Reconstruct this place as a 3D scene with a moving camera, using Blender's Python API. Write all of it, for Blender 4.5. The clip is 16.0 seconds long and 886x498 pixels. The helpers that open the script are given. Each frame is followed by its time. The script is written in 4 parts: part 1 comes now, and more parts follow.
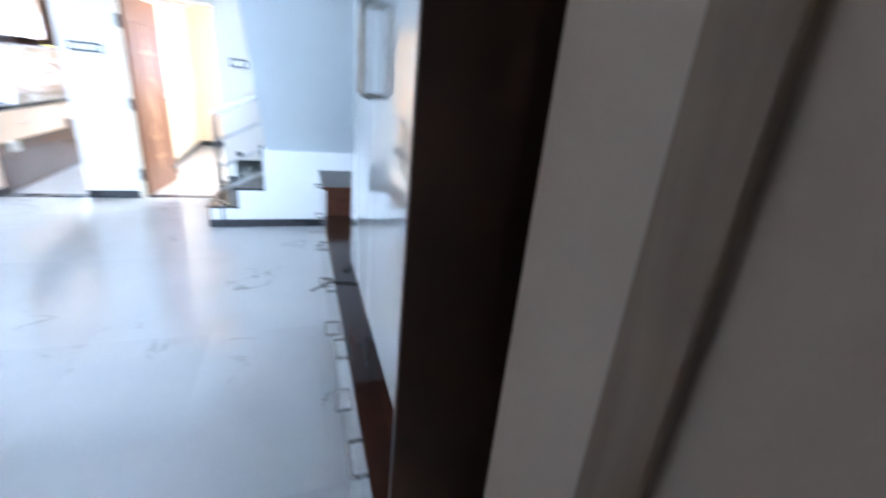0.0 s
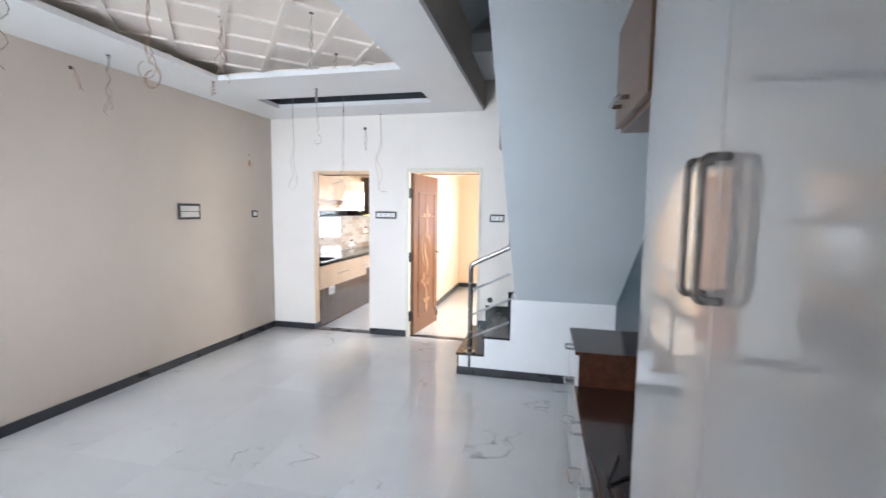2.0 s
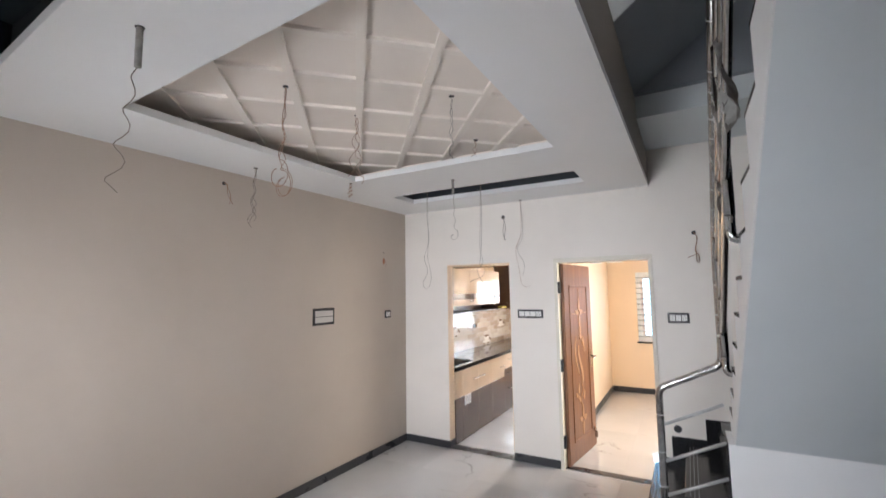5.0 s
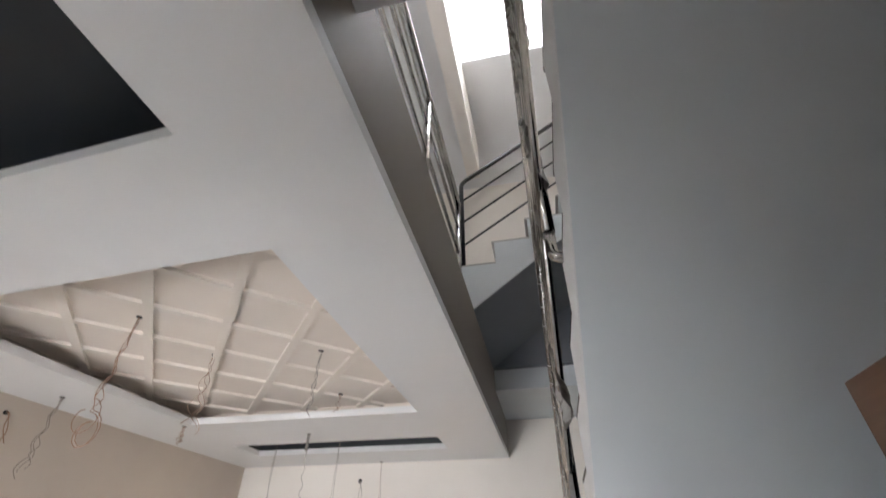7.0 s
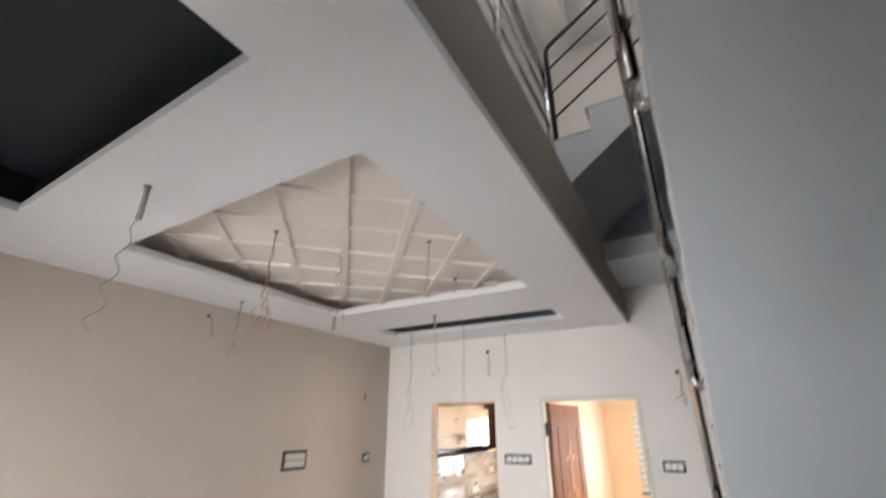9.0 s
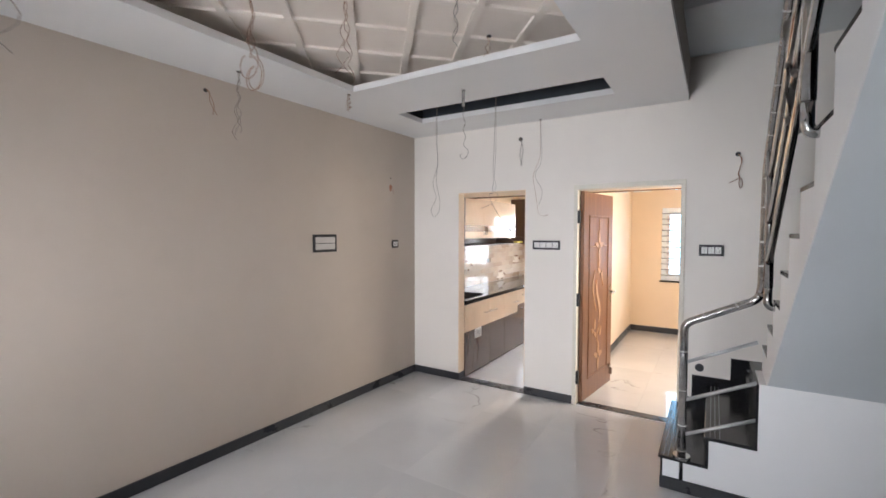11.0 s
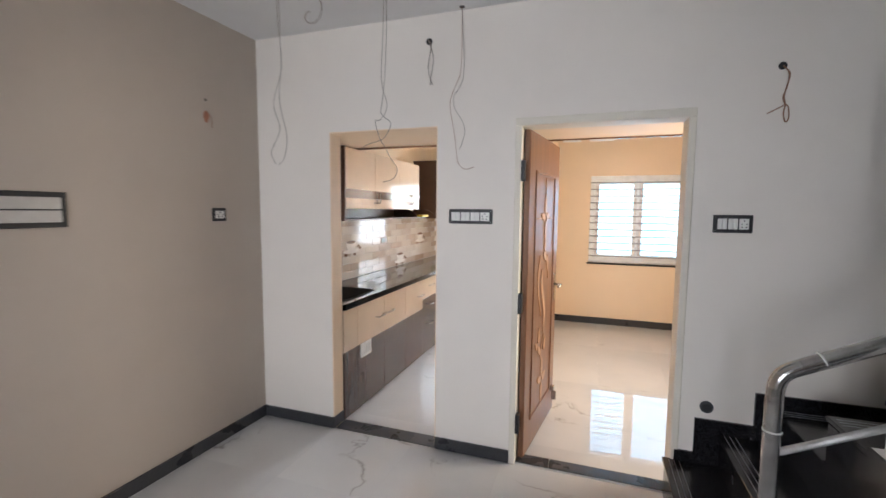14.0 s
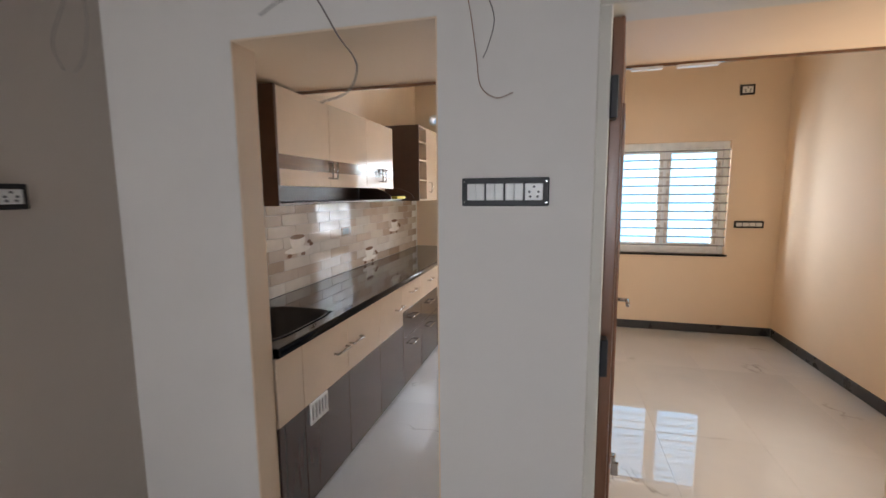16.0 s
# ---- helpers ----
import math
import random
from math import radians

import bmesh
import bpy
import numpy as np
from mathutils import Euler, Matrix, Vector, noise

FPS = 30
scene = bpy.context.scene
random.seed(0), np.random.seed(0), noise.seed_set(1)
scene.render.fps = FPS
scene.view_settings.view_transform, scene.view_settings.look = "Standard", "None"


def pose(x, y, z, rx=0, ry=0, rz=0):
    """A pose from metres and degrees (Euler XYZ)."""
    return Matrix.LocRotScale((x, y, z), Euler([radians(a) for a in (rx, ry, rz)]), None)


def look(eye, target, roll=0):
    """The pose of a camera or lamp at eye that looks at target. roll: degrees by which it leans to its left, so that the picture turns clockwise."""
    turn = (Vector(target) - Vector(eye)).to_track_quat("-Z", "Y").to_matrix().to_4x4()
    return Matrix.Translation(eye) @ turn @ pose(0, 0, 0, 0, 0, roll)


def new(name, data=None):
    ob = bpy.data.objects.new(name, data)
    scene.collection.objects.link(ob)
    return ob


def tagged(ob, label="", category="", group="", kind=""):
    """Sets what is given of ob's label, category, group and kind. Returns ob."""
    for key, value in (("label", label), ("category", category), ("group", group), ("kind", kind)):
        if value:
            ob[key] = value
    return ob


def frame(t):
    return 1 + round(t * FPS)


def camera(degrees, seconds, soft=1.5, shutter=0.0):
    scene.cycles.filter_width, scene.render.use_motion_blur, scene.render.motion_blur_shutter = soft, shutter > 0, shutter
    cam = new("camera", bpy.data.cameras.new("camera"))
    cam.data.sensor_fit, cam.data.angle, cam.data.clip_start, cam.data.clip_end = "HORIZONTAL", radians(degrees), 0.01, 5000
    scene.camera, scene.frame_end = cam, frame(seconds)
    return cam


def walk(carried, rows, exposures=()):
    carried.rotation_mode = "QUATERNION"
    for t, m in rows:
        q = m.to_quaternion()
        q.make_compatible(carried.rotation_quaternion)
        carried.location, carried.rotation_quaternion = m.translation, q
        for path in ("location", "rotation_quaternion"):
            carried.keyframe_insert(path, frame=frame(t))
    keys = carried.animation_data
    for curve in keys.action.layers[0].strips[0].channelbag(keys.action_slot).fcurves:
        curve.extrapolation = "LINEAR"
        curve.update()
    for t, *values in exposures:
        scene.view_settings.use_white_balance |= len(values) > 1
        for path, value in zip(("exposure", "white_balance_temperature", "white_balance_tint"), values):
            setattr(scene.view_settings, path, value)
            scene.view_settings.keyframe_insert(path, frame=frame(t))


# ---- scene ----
cam = camera(91.3, 16.0, shutter=0.5)
PATH = [
    (0, (0.327, 0.122, 1.527), (0.947, 1.883, 0.809), 5.5),
    (0.5, (0.386, 0.161, 1.524), (0.343, 2.096, 1.022), 5.4),
    (1, (0.387, 0.234, 1.568), (0.159, 2.19, 1.222), 4.1),
    (1.5, (0.301, 0.366, 1.597), (-0.011, 2.33, 1.382), 1.7),
    (2, (0.268, 0.538, 1.596), (-0.179, 2.48, 1.419), 0.7),
    (2.5, (0.253, 0.725, 1.621), (-0.503, 2.57, 1.467), -0.1),
    (3, (0.142, 0.838, 1.646), (-0.733, 2.634, 1.576), -0.0),
    (3.2, (0.1, 0.873, 1.662), (-0.781, 2.669, 1.638), -0.2),
    (5.3, (-0.169, 1.168, 1.788), (-1.147, 2.886, 2.088), -0.1),
    (5.5, (-0.169, 1.168, 1.793), (-0.995, 2.937, 2.228), 0.4),
    (6, (-0.152, 1.171, 1.845), (-0.634, 2.958, 2.604), 1.3),
    (6.5, (-0.119, 1.156, 1.876), (-0.487, 2.84, 2.89), 0.7),
    (7, (-0.094, 1.132, 1.888), (-0.442, 2.7, 3.08), 0.4),
    (7.5, (-0.068, 1.103, 1.9), (-0.474, 2.552, 3.217), 0.9),
    (8, (-0.044, 1.089, 1.896), (-0.464, 2.506, 3.244), 0.6),
    (8.5, (-0.023, 1.105, 1.871), (-0.613, 2.65, 2.995), -0.2),
    (9, (-0.015, 1.132, 1.819), (-0.9, 2.756, 2.582), -0.2),
    (9.5, (-0.032, 1.176, 1.75), (-1.137, 2.776, 2.219), -0.1),
    (10, (-0.066, 1.206, 1.684), (-1.208, 2.829, 1.93), 0.4),
    (10.2, (-0.108, 1.248, 1.695), (-1.246, 2.887, 1.827), 0.2),
    (12.3, (-0.434, 2.075, 1.573), (-1.334, 3.854, 1.421), 0.9),
    (12.5, (-0.479, 2.184, 1.571), (-1.349, 3.979, 1.421), 1.0),
    (13, (-0.596, 2.468, 1.557), (-1.411, 4.288, 1.4), 0.3),
    (13.5, (-0.739, 2.786, 1.573), (-1.554, 4.605, 1.411), 0.3),
    (14, (-0.92, 3.057, 1.568), (-1.57, 4.94, 1.39), 0.5),
    (14.5, (-1.032, 3.377, 1.542), (-1.621, 5.278, 1.342), -0.1),
    (15, (-1.206, 3.662, 1.544), (-1.79, 5.563, 1.325), 0.2),
    (15.5, (-1.369, 3.906, 1.548), (-1.915, 5.816, 1.311), 0.0),
    (16, (-1.455, 4.219, 1.527), (-1.969, 6.136, 1.275), -0.4),
]
# the clip's own exposure and white balance: seconds, stops, kelvin, tint
EXPOSURES = [
    (0.0, 1.18, 5000, 8), (1.0, 0.95, 5500, 10), (1.5, 0.95, 5750, 10), (2.0, 0.58, 5950, 12), (3.0, 0.13, 6250, 14), (5.5, 0.03, 6550, 16),
    (7.5, 0.25, 6850, 16), (10.0, 0.02, 6700, 17), (12.5, -0.12, 6350, 15), (14.5, -0.42, 6500, 16), (15.5, -0.65, 6450, 16), (16.0, -1.1, 6500, 16),
]
walk(cam, [(t, look(eye, target, roll)) for t, eye, target, roll in PATH], EXPOSURES)

# ---- world, sun and daylight ----
world = bpy.data.worlds.new("world")
scene.world = world
world.use_nodes = True
wn = world.node_tree
sky = wn.nodes.new("ShaderNodeTexSky")
sky.sky_type = "NISHITA"
sky.sun_disc = False
SUN_AZ, SUN_EL = 268.0, 58.0
sky.sun_elevation, sky.sun_rotation = radians(SUN_EL), radians(SUN_AZ)
wn.links.new(sky.outputs[0], wn.nodes["Background"].inputs[0])
wn.nodes["Background"].inputs[1].default_value = 0.15
sun = new("sun", bpy.data.lights.new("sun", "SUN"))
sun.data.energy, sun.data.angle, sun.data.color = 3.0, radians(0.5), (1.0, 0.95, 0.88)
sun.matrix_world = look((20 * math.sin(radians(SUN_AZ)), 20 * math.cos(radians(SUN_AZ)), 20 * math.tan(radians(SUN_EL))), (0, 0, 0))


def daylight(name, eye, target, w, h, watts, colour):
    lamp = new(name, bpy.data.lights.new(name, "AREA"))
    lamp.data.shape, lamp.data.size, lamp.data.size_y = "RECTANGLE", w, h
    lamp.data.energy, lamp.data.color = watts, colour
    lamp.matrix_world = look(eye, target)
    return lamp


# the sky's light in the openings; the bedroom side lamp is an added fill
daylight("front_window_daylight", (-1.75, -1.4, 1.55), (-1.75, 4.0, 1.25), 2.0, 1.9, 280, (0.89, 0.95, 1.0))
daylight("bedroom_window_daylight", (-0.35, 9.80, 1.46), (-0.35, 8, 1.35), 1.2, 1.2, 34, (0.27, 0.65, 1.0))
# unseen source, added to brighten the bedroom
daylight("bedroom_side_fill", (1.30, 6.6, 1.5), (0.3, 6.7, 1.25), 1.1, 1.2, 118, (1.0, 0.94, 0.80))
daylight("kitchen_window_daylight", (-1.95, 10.05, 1.5), (-1.95, 8, 1.3), 1.2, 1.5, 500, (0.84, 0.93, 1.0))
daylight("skylight_daylight", (0.0, 3.05, 6.62), (0.0, 3.05, 3), 1.5, 1.9, 80, (0.93, 0.98, 1.0))


# ---- materials ----
def material(name):
    m = bpy.data.materials.new(name)
    m.use_nodes = True
    nt = m.node_tree
    return m, nt, nt.nodes["Principled BSDF"]


def tex_noise(nt, scale, detail=4.0, rough=0.55, vec=None, distort=0.0):
    n = nt.nodes.new("ShaderNodeTexNoise")
    n.inputs["Scale"].default_value, n.inputs["Detail"].default_value = scale, detail
    n.inputs["Roughness"].default_value, n.inputs["Distortion"].default_value = rough, distort
    if vec is None:
        tc = nt.nodes.new("ShaderNodeTexCoord")
        vec = tc.outputs["Object"]
    nt.links.new(vec, n.inputs["Vector"])
    return n


def ramp(nt, src, stops):
    r = nt.nodes.new("ShaderNodeValToRGB")
    while len(r.color_ramp.elements) < len(stops):
        r.color_ramp.elements.new(0.5)
    for e, (p, c) in zip(r.color_ramp.elements, stops):
        e.position, e.color = p, (*c, 1)
    nt.links.new(src, r.inputs[0])
    return r


def tint(c, k):
    return tuple(max(0.0, min(1.0, v * k)) for v in c)


def add_bump(nt, bsdf, src, strength, dist):
    b = nt.nodes.new("ShaderNodeBump")
    b.inputs["Strength"].default_value, b.inputs["Distance"].default_value = strength, dist
    nt.links.new(src, b.inputs["Height"])
    nt.links.new(b.outputs[0], bsdf.inputs["Normal"])


def painted(name, c, rough=0.6, var=0.06, bump=0.12, grain=90.0):
    """Rolled wall paint: faint large stains, fine roller grain."""
    m, nt, p = material(name)
    big = tex_noise(nt, 1.1, 5)
    r = ramp(nt, big.outputs[0], [(0.3, tint(c, 1 - var)), (0.5, c), (0.75, tint(c, 1 + var * 0.5))])
    nt.links.new(r.outputs[0], p.inputs["Base Color"])
    p.inputs["Roughness"].default_value = rough
    fine = tex_noise(nt, grain, 3)
    add_bump(nt, p, fine.outputs[0], bump, 0.002)
    return m


def plain(name, c, rough=0.4, metal=0.0, var=0.08, scale=14.0, coat=0.0, bump=0.0):
    m, nt, p = material(name)
    n = tex_noise(nt, scale, 4)
    r = ramp(nt, n.outputs[0], [(0.3, tint(c, 1 - var)), (0.7, tint(c, 1 + var))])
    nt.links.new(r.outputs[0], p.inputs["Base Color"])
    p.inputs["Roughness"].default_value, p.inputs["Metallic"].default_value = rough, metal
    p.inputs["Coat Weight"].default_value, p.inputs["Coat Roughness"].default_value = coat, 0.05
    if bump:
        add_bump(nt, p, tex_noise(nt, scale * 4, 3).outputs[0], bump, 0.002)
    return m


def wood(name, dark, light, rough=0.35, axis=2, scale=9.0, coat=0.0):
    """Straight-grained wood; axis: the way the grain runs."""
    m, nt, p = material(name)
    tc = nt.nodes.new("ShaderNodeTexCoord")
    mp = nt.nodes.new("ShaderNodeMapping")
    s = [scale * 3, scale * 3, scale * 3]
    s[axis] = scale * 0.22
    mp.inputs["Scale"].default_value = s
    nt.links.new(tc.outputs["Object"], mp.inputs[0])
    n = tex_noise(nt, 1.0, 7, 0.65, mp.outputs[0], 0.6)
    r = ramp(nt, n.outputs[0], [(0.28, dark), (0.5, tuple((a + b) / 2 for a, b in zip(dark, light))), (0.72, light)])
    nt.links.new(r.outputs[0], p.inputs["Base Color"])
    p.inputs["Roughness"].default_value = rough
    p.inputs["Coat Weight"].default_value, p.inputs["Coat Roughness"].default_value = coat, 0.06
    add_bump(nt, p, n.outputs[0], 0.08, 0.002)
    return m


def marble_tile():
    """Polished white vitrified tile with thin grey veins in broken patches."""
    m, nt, p = material("white_marble_tile")
    tc = nt.nodes.new("ShaderNodeTexCoord")
    oi = nt.nodes.new("ShaderNodeObjectInfo")
    ad = nt.nodes.new("ShaderNodeVectorMath")
    ad.operation = "MULTIPLY_ADD"
    ad.inputs[1].default_value = (37.0, 19.0, 53.0)
    nt.links.new(oi.outputs["Random"], ad.inputs[0])
    nt.links.new(tc.outputs["Object"], ad.inputs[2])
    w = tex_noise(nt, 1.2, 5, 0.52, ad.outputs[0], 0.35)
    sub = nt.nodes.new("ShaderNodeMath")
    sub.operation = "SUBTRACT"
    sub.inputs[1].default_value = 0.5
    nt.links.new(w.outputs[0], sub.inputs[0])
    ab = nt.nodes.new("ShaderNodeMath")
    ab.operation = "ABSOLUTE"
    nt.links.new(sub.outputs[0], ab.inputs[0])
    vein = ramp(nt, ab.outputs[0], [(0.0, (0.75,) * 3), (0.0035, (0.35,) * 3), (0.011, (0,) * 3)])
    patch = ramp(nt, tex_noise(nt, 1.9, 3, 0.5, ad.outputs[0]).outputs[0], [(0.55, (0,) * 3), (0.66, (1,) * 3)])
    mul = nt.nodes.new("ShaderNodeMath")
    mul.operation = "MULTIPLY"
    nt.links.new(vein.outputs[0], mul.inputs[0])
    nt.links.new(patch.outputs[0], mul.inputs[1])
    base = ramp(nt, tex_noise(nt, 0.9, 5, 0.6, ad.outputs[0]).outputs[0], [(0.3, (0.55, 0.55, 0.555)), (0.7, (0.645, 0.64, 0.635))])
    mix = nt.nodes.new("ShaderNodeMix")
    mix.data_type = "RGBA"
    nt.links.new(mul.outputs[0], mix.inputs["Factor"])
    nt.links.new(base.outputs[0], mix.inputs["A"])
    mix.inputs["B"].default_value = (0.22, 0.20, 0.19, 1)
    nt.links.new(mix.outputs["Result"], p.inputs["Base Color"])
    dust = ramp(nt, tex_noise(nt, 3.0, 5).outputs[0], [(0.35, (0.012,) * 3), (0.75, (0.055,) * 3)])
    nt.links.new(dust.outputs[0], p.inputs["Roughness"])
    p.inputs["Specular IOR Level"].default_value = 0.7
    return m


def granite(name, c, speck, rough=0.12):
    m, nt, p = material(name)
    n = tex_noise(nt, 160, 3)
    r = ramp(nt, n.outputs[0], [(0.45, c), (0.72, tint(c, 1.6)), (0.8, speck)])
    nt.links.new(r.outputs[0], p.inputs["Base Color"])
    d = ramp(nt, tex_noise(nt, 5.0, 5).outputs[0], [(0.35, (rough,) * 3), (0.75, (rough * 2.2 + 0.03,) * 3)])
    nt.links.new(d.outputs[0], p.inputs["Roughness"])
    return m


def steel(name, rough=0.13):
    m, nt, p = material(name)
    p.inputs["Metallic"].default_value = 1.0
    n = tex_noise(nt, 30, 4)
    r = ramp(nt, n.outputs[0], [(0.3, (0.42, 0.415, 0.41)), (0.7, (0.56, 0.555, 0.545))])
    nt.links.new(r.outputs[0], p.inputs["Base Color"])
    q = ramp(nt, tex_noise(nt, 60, 4).outputs[0], [(0.3, (rough * 0.8,) * 3), (0.7, (rough * 1.25,) * 3)])
    nt.links.new(q.outputs[0], p.inputs["Roughness"])
    return m


def film_wrap():
    m, nt, p = material("plastic_film")
    p.inputs["Base Color"].default_value = (0.85, 0.86, 0.87, 1)
    p.inputs["Roughness"].default_value = 0.25
    n = tex_noise(nt, 26, 5)
    r = ramp(nt, n.outputs[0], [(0.5, (0.01,) * 3), (0.8, (0.07,) * 3)])
    nt.links.new(r.outputs[0], p.inputs["Alpha"])
    return m


def glass(name):
    m, nt, p = material(name)
    p.inputs["Base Color"].default_value = (0.93, 0.96, 0.96, 1)
    p.inputs["Roughness"].default_value = 0.02
    p.inputs["Transmission Weight"].default_value = 1.0
    p.inputs["IOR"].default_value = 1.45
    return m


M_BEIGE = painted("beige_wall_paint", (0.555, 0.475, 0.405))
M_CREAM = painted("cream_wall_paint", (0.84, 0.79, 0.73))
M_PEACH = painted("peach_wall_paint", (0.87, 0.685, 0.495))
M_TAUPE = painted("taupe_wall_paint", (0.58, 0.46, 0.35))
M_WHITE = painted("white_ceiling_paint", (0.82, 0.82, 0.82), 0.55, 0.03, 0.06)
M_STAIRWHITE = painted("white_stair_paint", (0.645, 0.685, 0.705), 0.55, 0.05)
M_SIDE = painted("grey_white_plaster", (0.74, 0.745, 0.745), 0.6, 0.06)
# slate grey stands in for the shade under the upper flight
M_SOFFITSHADE = painted("soffit_shade_grey", (0.26, 0.285, 0.315), 0.55, 0.08)
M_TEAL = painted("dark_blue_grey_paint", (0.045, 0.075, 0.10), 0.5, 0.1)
M_DARKREC = painted("charcoal_ceiling_paint", (0.017, 0.022, 0.028), 0.55, 0.12)
M_RIB = painted("ivory_gypsum_panel", (0.87, 0.785, 0.71), 0.55, 0.06)
M_LATH = painted("ivory_lattice_paint", (0.88, 0.805, 0.73), 0.5, 0.04)
# wall beige at half strength, darkened for the stairwell shade
M_SLABEDGE = painted("shade_darkened_edge_paint", (0.27, 0.235, 0.20), 0.6, 0.08)
M_TILE = marble_tile()
M_GROUT = plain("pale_grout", (0.72, 0.72, 0.71), 0.5)
M_BLACK = granite("black_granite", (0.012, 0.012, 0.014), (0.08, 0.08, 0.09))
M_WORKTOP = granite("polished_black_worktop", (0.012, 0.012, 0.014), (0.06, 0.06, 0.07), 0.04)
M_SKIRT = granite("charcoal_granite_skirting", (0.03, 0.031, 0.036), (0.1, 0.1, 0.11), 0.22)
M_LINE = plain("pale_inlay_groove", (0.35, 0.35, 0.36), 0.5)
M_STEEL = steel("stainless_steel")
M_WRAPPED = plain("film_wrapped_steel", (0.50, 0.50, 0.50), 0.42, 0.55, 0.12, 40)
M_DARKSTEEL = plain("dark_steel_rod", (0.06, 0.06, 0.065), 0.3, 0.6)
M_OAKLAM = wood("brown_oak_laminate", (0.13, 0.060, 0.028), (0.21, 0.105, 0.052), 0.3, 1, 8, 0.1)
M_FILM = film_wrap()
M_SCRAP = plain("torn_white_film", (0.62, 0.62, 0.60), 0.35, 0, 0.2, 20, 0.2, 0.2)
M_SHRED = plain("dusty_grey_film", (0.26, 0.245, 0.225), 0.35, 0, 0.35, 30, 0.2, 0.3)
M_GLASS = glass("window_glass")
M_DOOR = wood("teak_brown_door", (0.135, 0.058, 0.030), (0.215, 0.100, 0.053), 0.34, 2, 10, 0.12)
M_CARVE = plain("carved_pale_groove", (0.40, 0.235, 0.135), 0.45)
M_WALNUT = wood("dark_walnut_laminate", (0.050, 0.020, 0.013), (0.105, 0.045, 0.027), 0.16, 1, 8, 0.4)
M_DARKPLY = plain("dark_brown_laminate", (0.085, 0.040, 0.022), 0.35)
M_GLOSSWHITE = plain("gloss_white_laminate", (0.66, 0.665, 0.67), 0.07, 0, 0.02, 4, 0.6)
M_CREAMLAM = plain("gloss_cream_laminate", (0.78, 0.615, 0.46), 0.06, 0, 0.05, 3, 0.15)
M_STRIPE = wood("gloss_brown_stripe", (0.13, 0.06, 0.03), (0.22, 0.11, 0.06), 0.08, 1, 8, 0.6)
M_ESPRESSO = wood("espresso_laminate", (0.055, 0.032, 0.026), (0.090, 0.055, 0.045), 0.14, 2, 6, 0.4)
M_BLACKPL = plain("black_plastic", (0.010, 0.010, 0.012), 0.5)
M_WHITEPL = plain("white_plastic", (0.80, 0.79, 0.76), 0.3)
M_GREYPL = plain("pale_grey_plastic", (0.56, 0.53, 0.50), 0.4)
M_WIRE = plain("grey_wire", (0.22, 0.18, 0.15), 0.5)
M_WIRE2 = plain("orange_wire", (0.32, 0.17, 0.10), 0.5)
M_UPVC = plain("white_upvc", (0.87, 0.87, 0.85), 0.3)
M_TAPE = plain("printed_protective_tape", (0.66, 0.62, 0.57), 0.4, 0, 0.35, 30)
M_BAR = plain("painted_steel_bar", (0.35, 0.34, 0.32), 0.5)
M_FRAMEPAINT = painted("ivory_frame_paint", (0.76, 0.715, 0.62), 0.5, 0.1)
M_EARTH = painted("dry_earth", (0.32, 0.26, 0.20), 0.9, 0.25, 0.5, 20)
M_CONC = painted("grey_plaster", (0.45, 0.44, 0.42), 0.8, 0.12)


# ---- mesh helpers ----
def box(x0, x1, y0, y1, z0, z1, bev=0.0, bm=None, seg=1):
    """Adds a box, with bevelled edges, to a bmesh."""
    b = bmesh.new()
    bmesh.ops.create_cube(b, size=1.0)
    for v in b.verts:
        v.co = Vector(((x0 + x1) / 2 + v.co.x * (x1 - x0), (y0 + y1) / 2 + v.co.y * (y1 - y0), (z0 + z1) / 2 + v.co.z * (z1 - z0)))
    if bev:
        bmesh.ops.bevel(b, geom=b.edges[:], offset=bev, segments=seg, affect="EDGES", profile=0.5)
    if bm is None:
        return b
    me = bpy.data.meshes.new("tmp")
    b.to_mesh(me)
    b.free()
    bm.from_mesh(me)
    bpy.data.meshes.remove(me)
    return bm


def tube(points, r, sides=10, bm=None, cap=True):
    """A round tube along a line of points."""
    bm = bm or bmesh.new()
    pts = [Vector(p) for p in points]
    rings, up = [], None
    for i, p in enumerate(pts):
        d = (pts[min(i + 1, len(pts) - 1)] - pts[max(i - 1, 0)]).normalized()
        if up is None:
            up = d.orthogonal().normalized()
        up = (up - d * up.dot(d)).normalized()
        side = d.cross(up)
        rings.append([bm.verts.new(p + (up * math.cos(a) + side * math.sin(a)) * r) for a in [2 * math.pi * k / sides for k in range(sides)]])
    for a, b in zip(rings, rings[1:]):
        for k in range(sides):
            f = bm.faces.new((a[k], a[(k + 1) % sides], b[(k + 1) % sides], b[k]))
            f.smooth = True
    if cap:
        bm.faces.new(rings[0][::-1])
        bm.faces.new(rings[-1])
    return bm


def bend(points, r, n=5):
    """Rounds the corners of a line of points."""
    pts = [Vector(p) for p in points]
    out = [pts[0]]
    for a, b, c in zip(pts, pts[1:], pts[2:]):
        p, q = b + (a - b).normalized() * r, b + (c - b).normalized() * r
        for k in range(n + 1):
            t = k / n
            out.append(p * (1 - t) ** 2 + b * 2 * t * (1 - t) + q * t * t)
    out.append(pts[-1])
    return out


